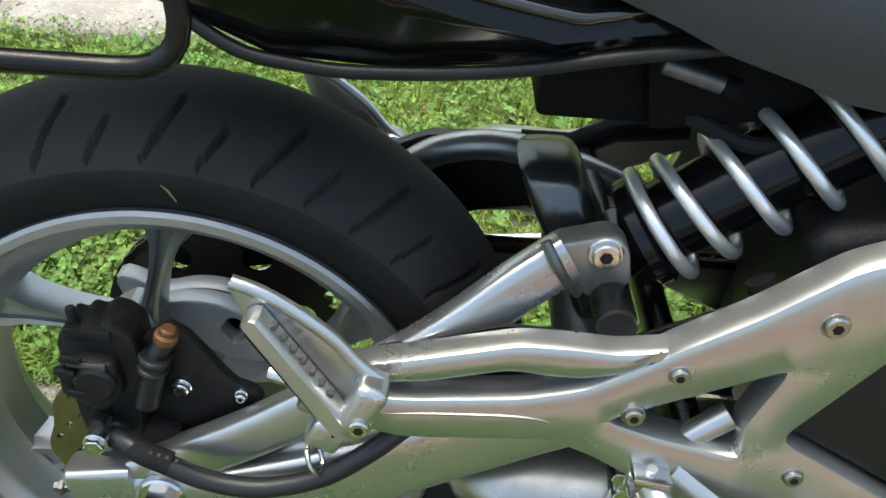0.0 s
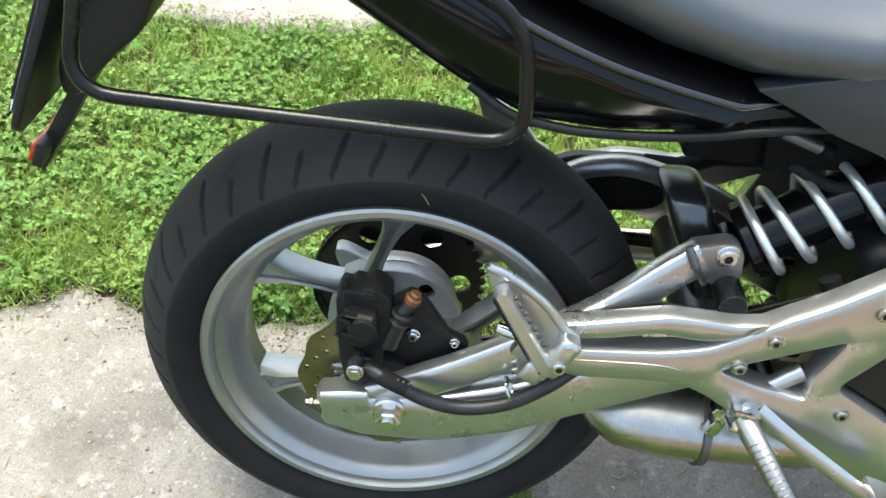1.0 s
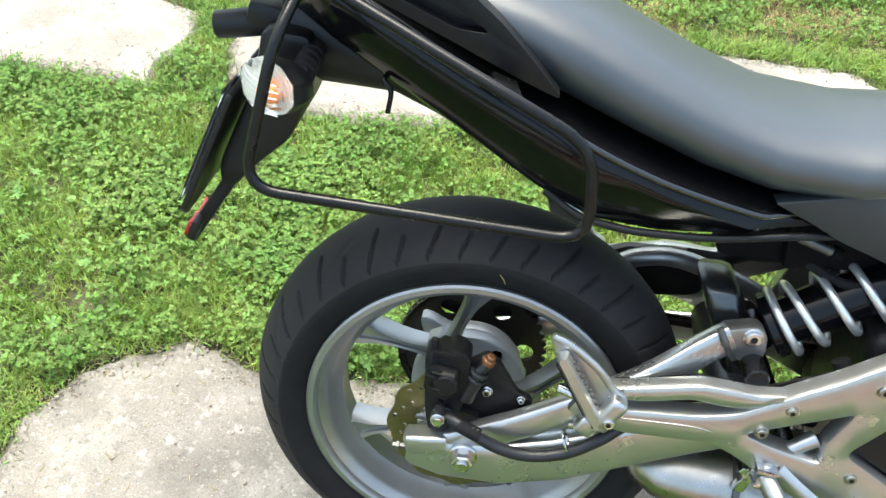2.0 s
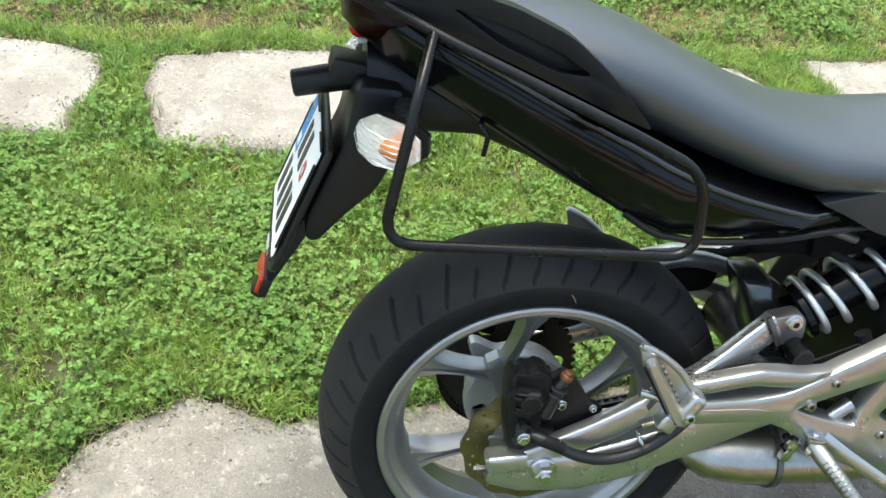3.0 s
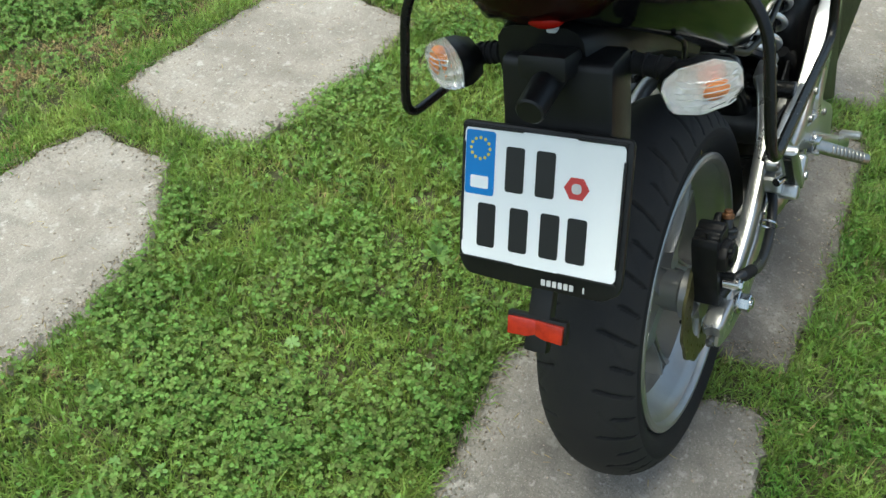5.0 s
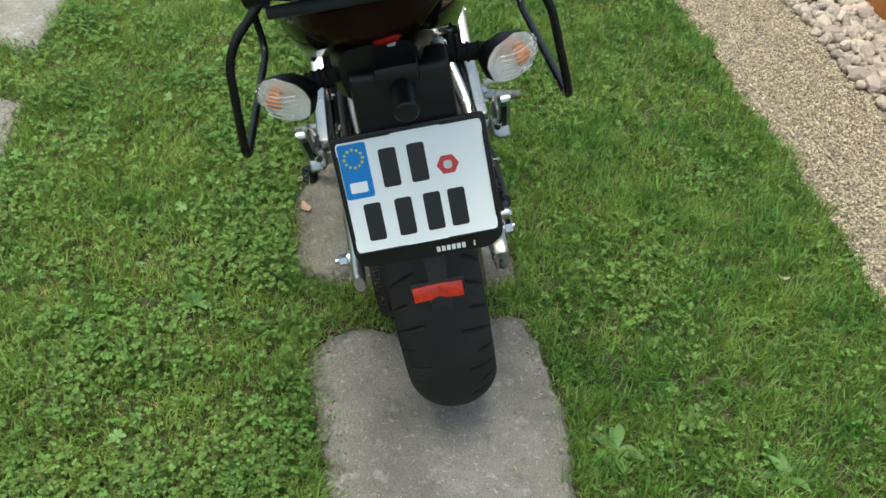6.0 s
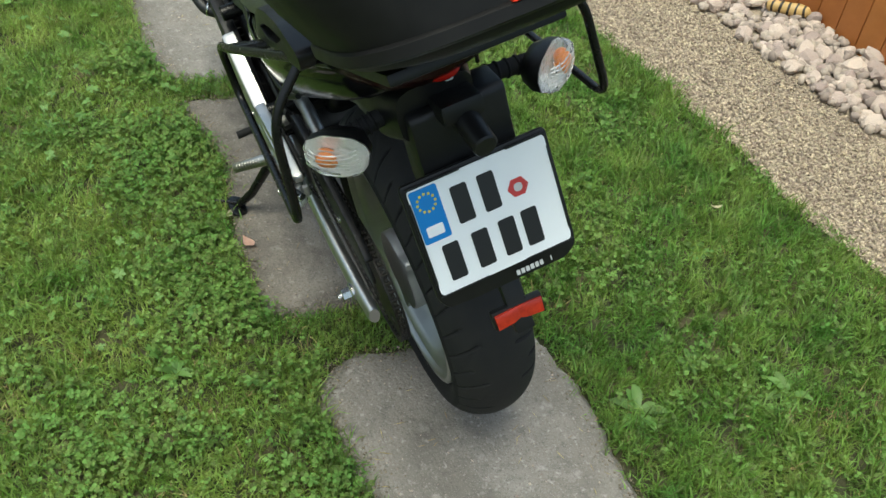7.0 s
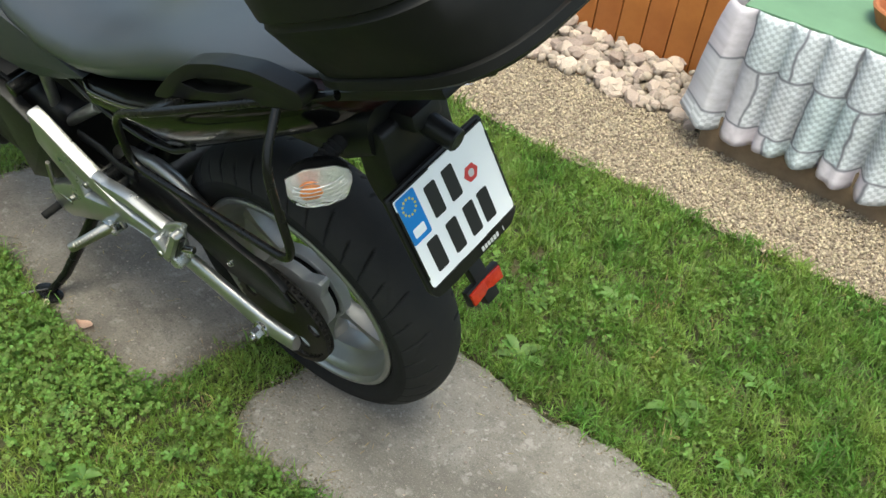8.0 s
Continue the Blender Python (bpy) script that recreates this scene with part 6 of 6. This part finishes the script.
cloth = hanging([(-0.155, -2.332), (-0.155, -1.557), (-1.785, -1.537)], 0.474, 0.078, 2.0)
tagged(cloth, "grey stone-print cloth pleated round the table's edge", "cloth")
dish = tagged(new("plant_saucer", finish(lathe([(0.0, 0.0), (0.0, 0.10), (0.05, 0.115), (0.05, 0.125), (0.045, 0.13), (-0.004, 0.105), (-0.004, 0.0)], 48), "plant_saucer", TERRACOTTA)), "round terracotta plant saucer on the green table", "saucer")
dish.matrix_world = pose(-0.585, -1.792, 0.478, 90, 0, 0)

# tiger-striped figure lying on the stones
STRIPED = bpy.data.materials.new("striped_glaze")
STRIPED.use_nodes = True
tn, tl = STRIPED.node_tree.nodes, STRIPED.node_tree.links
wv = tn.new("ShaderNodeTexWave")
wv.inputs["Scale"].default_value, wv.inputs["Distortion"].default_value = 9.0, 3.0
rp = tn.new("ShaderNodeValToRGB")
rp.color_ramp.elements[0].position, rp.color_ramp.elements[1].position = 0.16, 0.3
rp.color_ramp.elements[0].color, rp.color_ramp.elements[1].color = (0.02, 0.015, 0.01, 1), (0.45, 0.30, 0.11, 1)
ttc = tn.new("ShaderNodeTexCoord")
tl.new(ttc.outputs["Object"], wv.inputs["Vector"])
tl.new(wv.outputs["Fac"], rp.inputs["Fac"])
tl.new(rp.outputs["Color"], tn["Principled BSDF"].inputs["Base Color"])
tn["Principled BSDF"].inputs["Roughness"].default_value = 0.5
body = [[(x, w * math.cos(a), 0.034 + h * math.sin(a)) for a in np.linspace(0, 2 * math.pi, 15)[:-1]] for x, w, h in ((-0.095, 0.006, 0.006), (-0.08, 0.022, 0.024), (-0.04, 0.030, 0.032), (0.0, 0.027, 0.029), (0.035, 0.026, 0.028), (0.05, 0.020, 0.024), (0.062, 0.026, 0.028), (0.085, 0.026, 0.027), (0.1, 0.014, 0.016), (0.108, 0.005, 0.006))]
figure = tagged(new("garden_figure", finish(loft(body), "garden_figure", STRIPED, 60)), "small yellow figure with dark stripes lying on the stones", "garden figure")
figure.matrix_world = pose(1.028, -1.823, 0.045, 0, 6, 34) @ Matrix.Scale(0.8, 4)

# loose petals and leaves
PETALPINK = mat("pink_petal", (0.80, 0.60, 0.50), 0.6, 0, (0.72, 0.48, 0.38), 60, thin=0.3)
PETALPALE = mat("pale_petal", (0.70, 0.66, 0.52), 0.6, 0, (0.6, 0.56, 0.42), 60, thin=0.3)


def curled(length, width, curl, material, name, label, category, m, group=""):
    bm = bmesh.new()
    rows = []
    for i in range(7):
        t = i / 6
        w = width * math.sin(math.pi * min(0.98, max(0.04, t)) ** 0.8)
        rows.append([bm.verts.new((length * (t - 0.5), w * q, curl * ((t - 0.5) ** 2 * 4 + q * q * 0.6))) for q in (-1, -0.4, 0.4, 1)])
    for a, b in zip(rows, rows[1:]):
        for j in range(3):
            bm.faces.new((a[j], a[j + 1], b[j + 1], b[j]))
    bmesh.ops.solidify(bm, geom=bm.faces[:], thickness=0.0006)
    ob = new(name, finish(bm, name, material, 60))
    ob.matrix_world = m
    return tagged(ob, label, category, group)


curled(0.042, 0.013, 0.006, PETALPINK, "fallen_leaf", "curled pinkish leaf lying on the concrete slab", "leaf", pose(0.484, 0.304, 0.005, 0, 0, 20))
curled(0.03, 0.008, 0.006, PETALPALE, "fallen_leaf", "small pale leaf lying in the grass", "leaf", pose(0.197, -0.866, 0.035, 20, 0, 70))
curled(0.024, 0.008, 0.005, PETALPALE, "fallen_leaf", "small pale leaf on the slab by the stand foot", "leaf", pose(0.60, 0.32, 0.004, 0, 0, 140))


# weeds: flat rosettes of leaves
def weed(m, size, seed):
    r = random.Random(seed)
    ob = thing("weed", "low rosette weed with broad green leaves in the lawn", "weed", m, "weeds in the lawn")
    for k in range(r.randint(6, 9)):
        L = size * r.uniform(0.5, 0.9)
        bm = bmesh.new()
        rows = []
        rise = r.uniform(0.2, 0.6)
        for i in range(6):
            t = i / 5
            w = L * 0.17 * math.sin(math.pi * (0.08 + 0.9 * t) ** 1.2) + 0.001
            rows.append([bm.verts.new((L * t, w * q, L * rise * math.sin(2.2 * t) * 0.6 + abs(q) * w * 0.4)) for q in (-1, 0, 1)])
        for a, b in zip(rows, rows[1:]):
            for j in range(2):
                bm.faces.new((a[j], a[j + 1], b[j + 1], b[j]))
        bm.transform(Matrix.Rotation(k * 2.4 + r.uniform(-0.3, 0.3), 4, "Z"))
        part("leaf", bm, WEED, ob, "", 80)
    return ob


for k, (x, y, s) in enumerate(((-0.28, -0.31, 0.075), (-0.35, -0.65, 0.07), (-0.62, -0.42, 0.085), (0.1, -0.75, 0.06), (-0.75, -0.62, 0.07), (0.45, -0.6, 0.06), (-0.8, -0.35, 0.06), (-0.42, 0.68, 0.06), (-0.3, 0.62, 0.05), (0.15, 0.55, 0.05), (1.35, 2.2, 0.12), (-0.55, 0.55, 0.05), (0.35, 0.42, 0.055), (0.42, 0.5, 0.05), (-0.2, -0.5, 0.06), (0.7, -0.85, 0.06))):
    weed(pose(x, y, -0.012, 0, 0, 37 * k), s, k)
straw = tagged(new("straw", finish(tube([(0.026, -0.0795, 0.571), (0.030, -0.0785, 0.566), (0.035, -0.0775, 0.556)], [0.0006, 0.0010, 0.0006], 6), "straw", DRYGRASS)), "tiny straw stuck to the tyre's side", "straw")
straw.matrix_world = pose(0, 0, 0, -LEANING, 0, 0) @ Matrix.Translation(wheel.location)
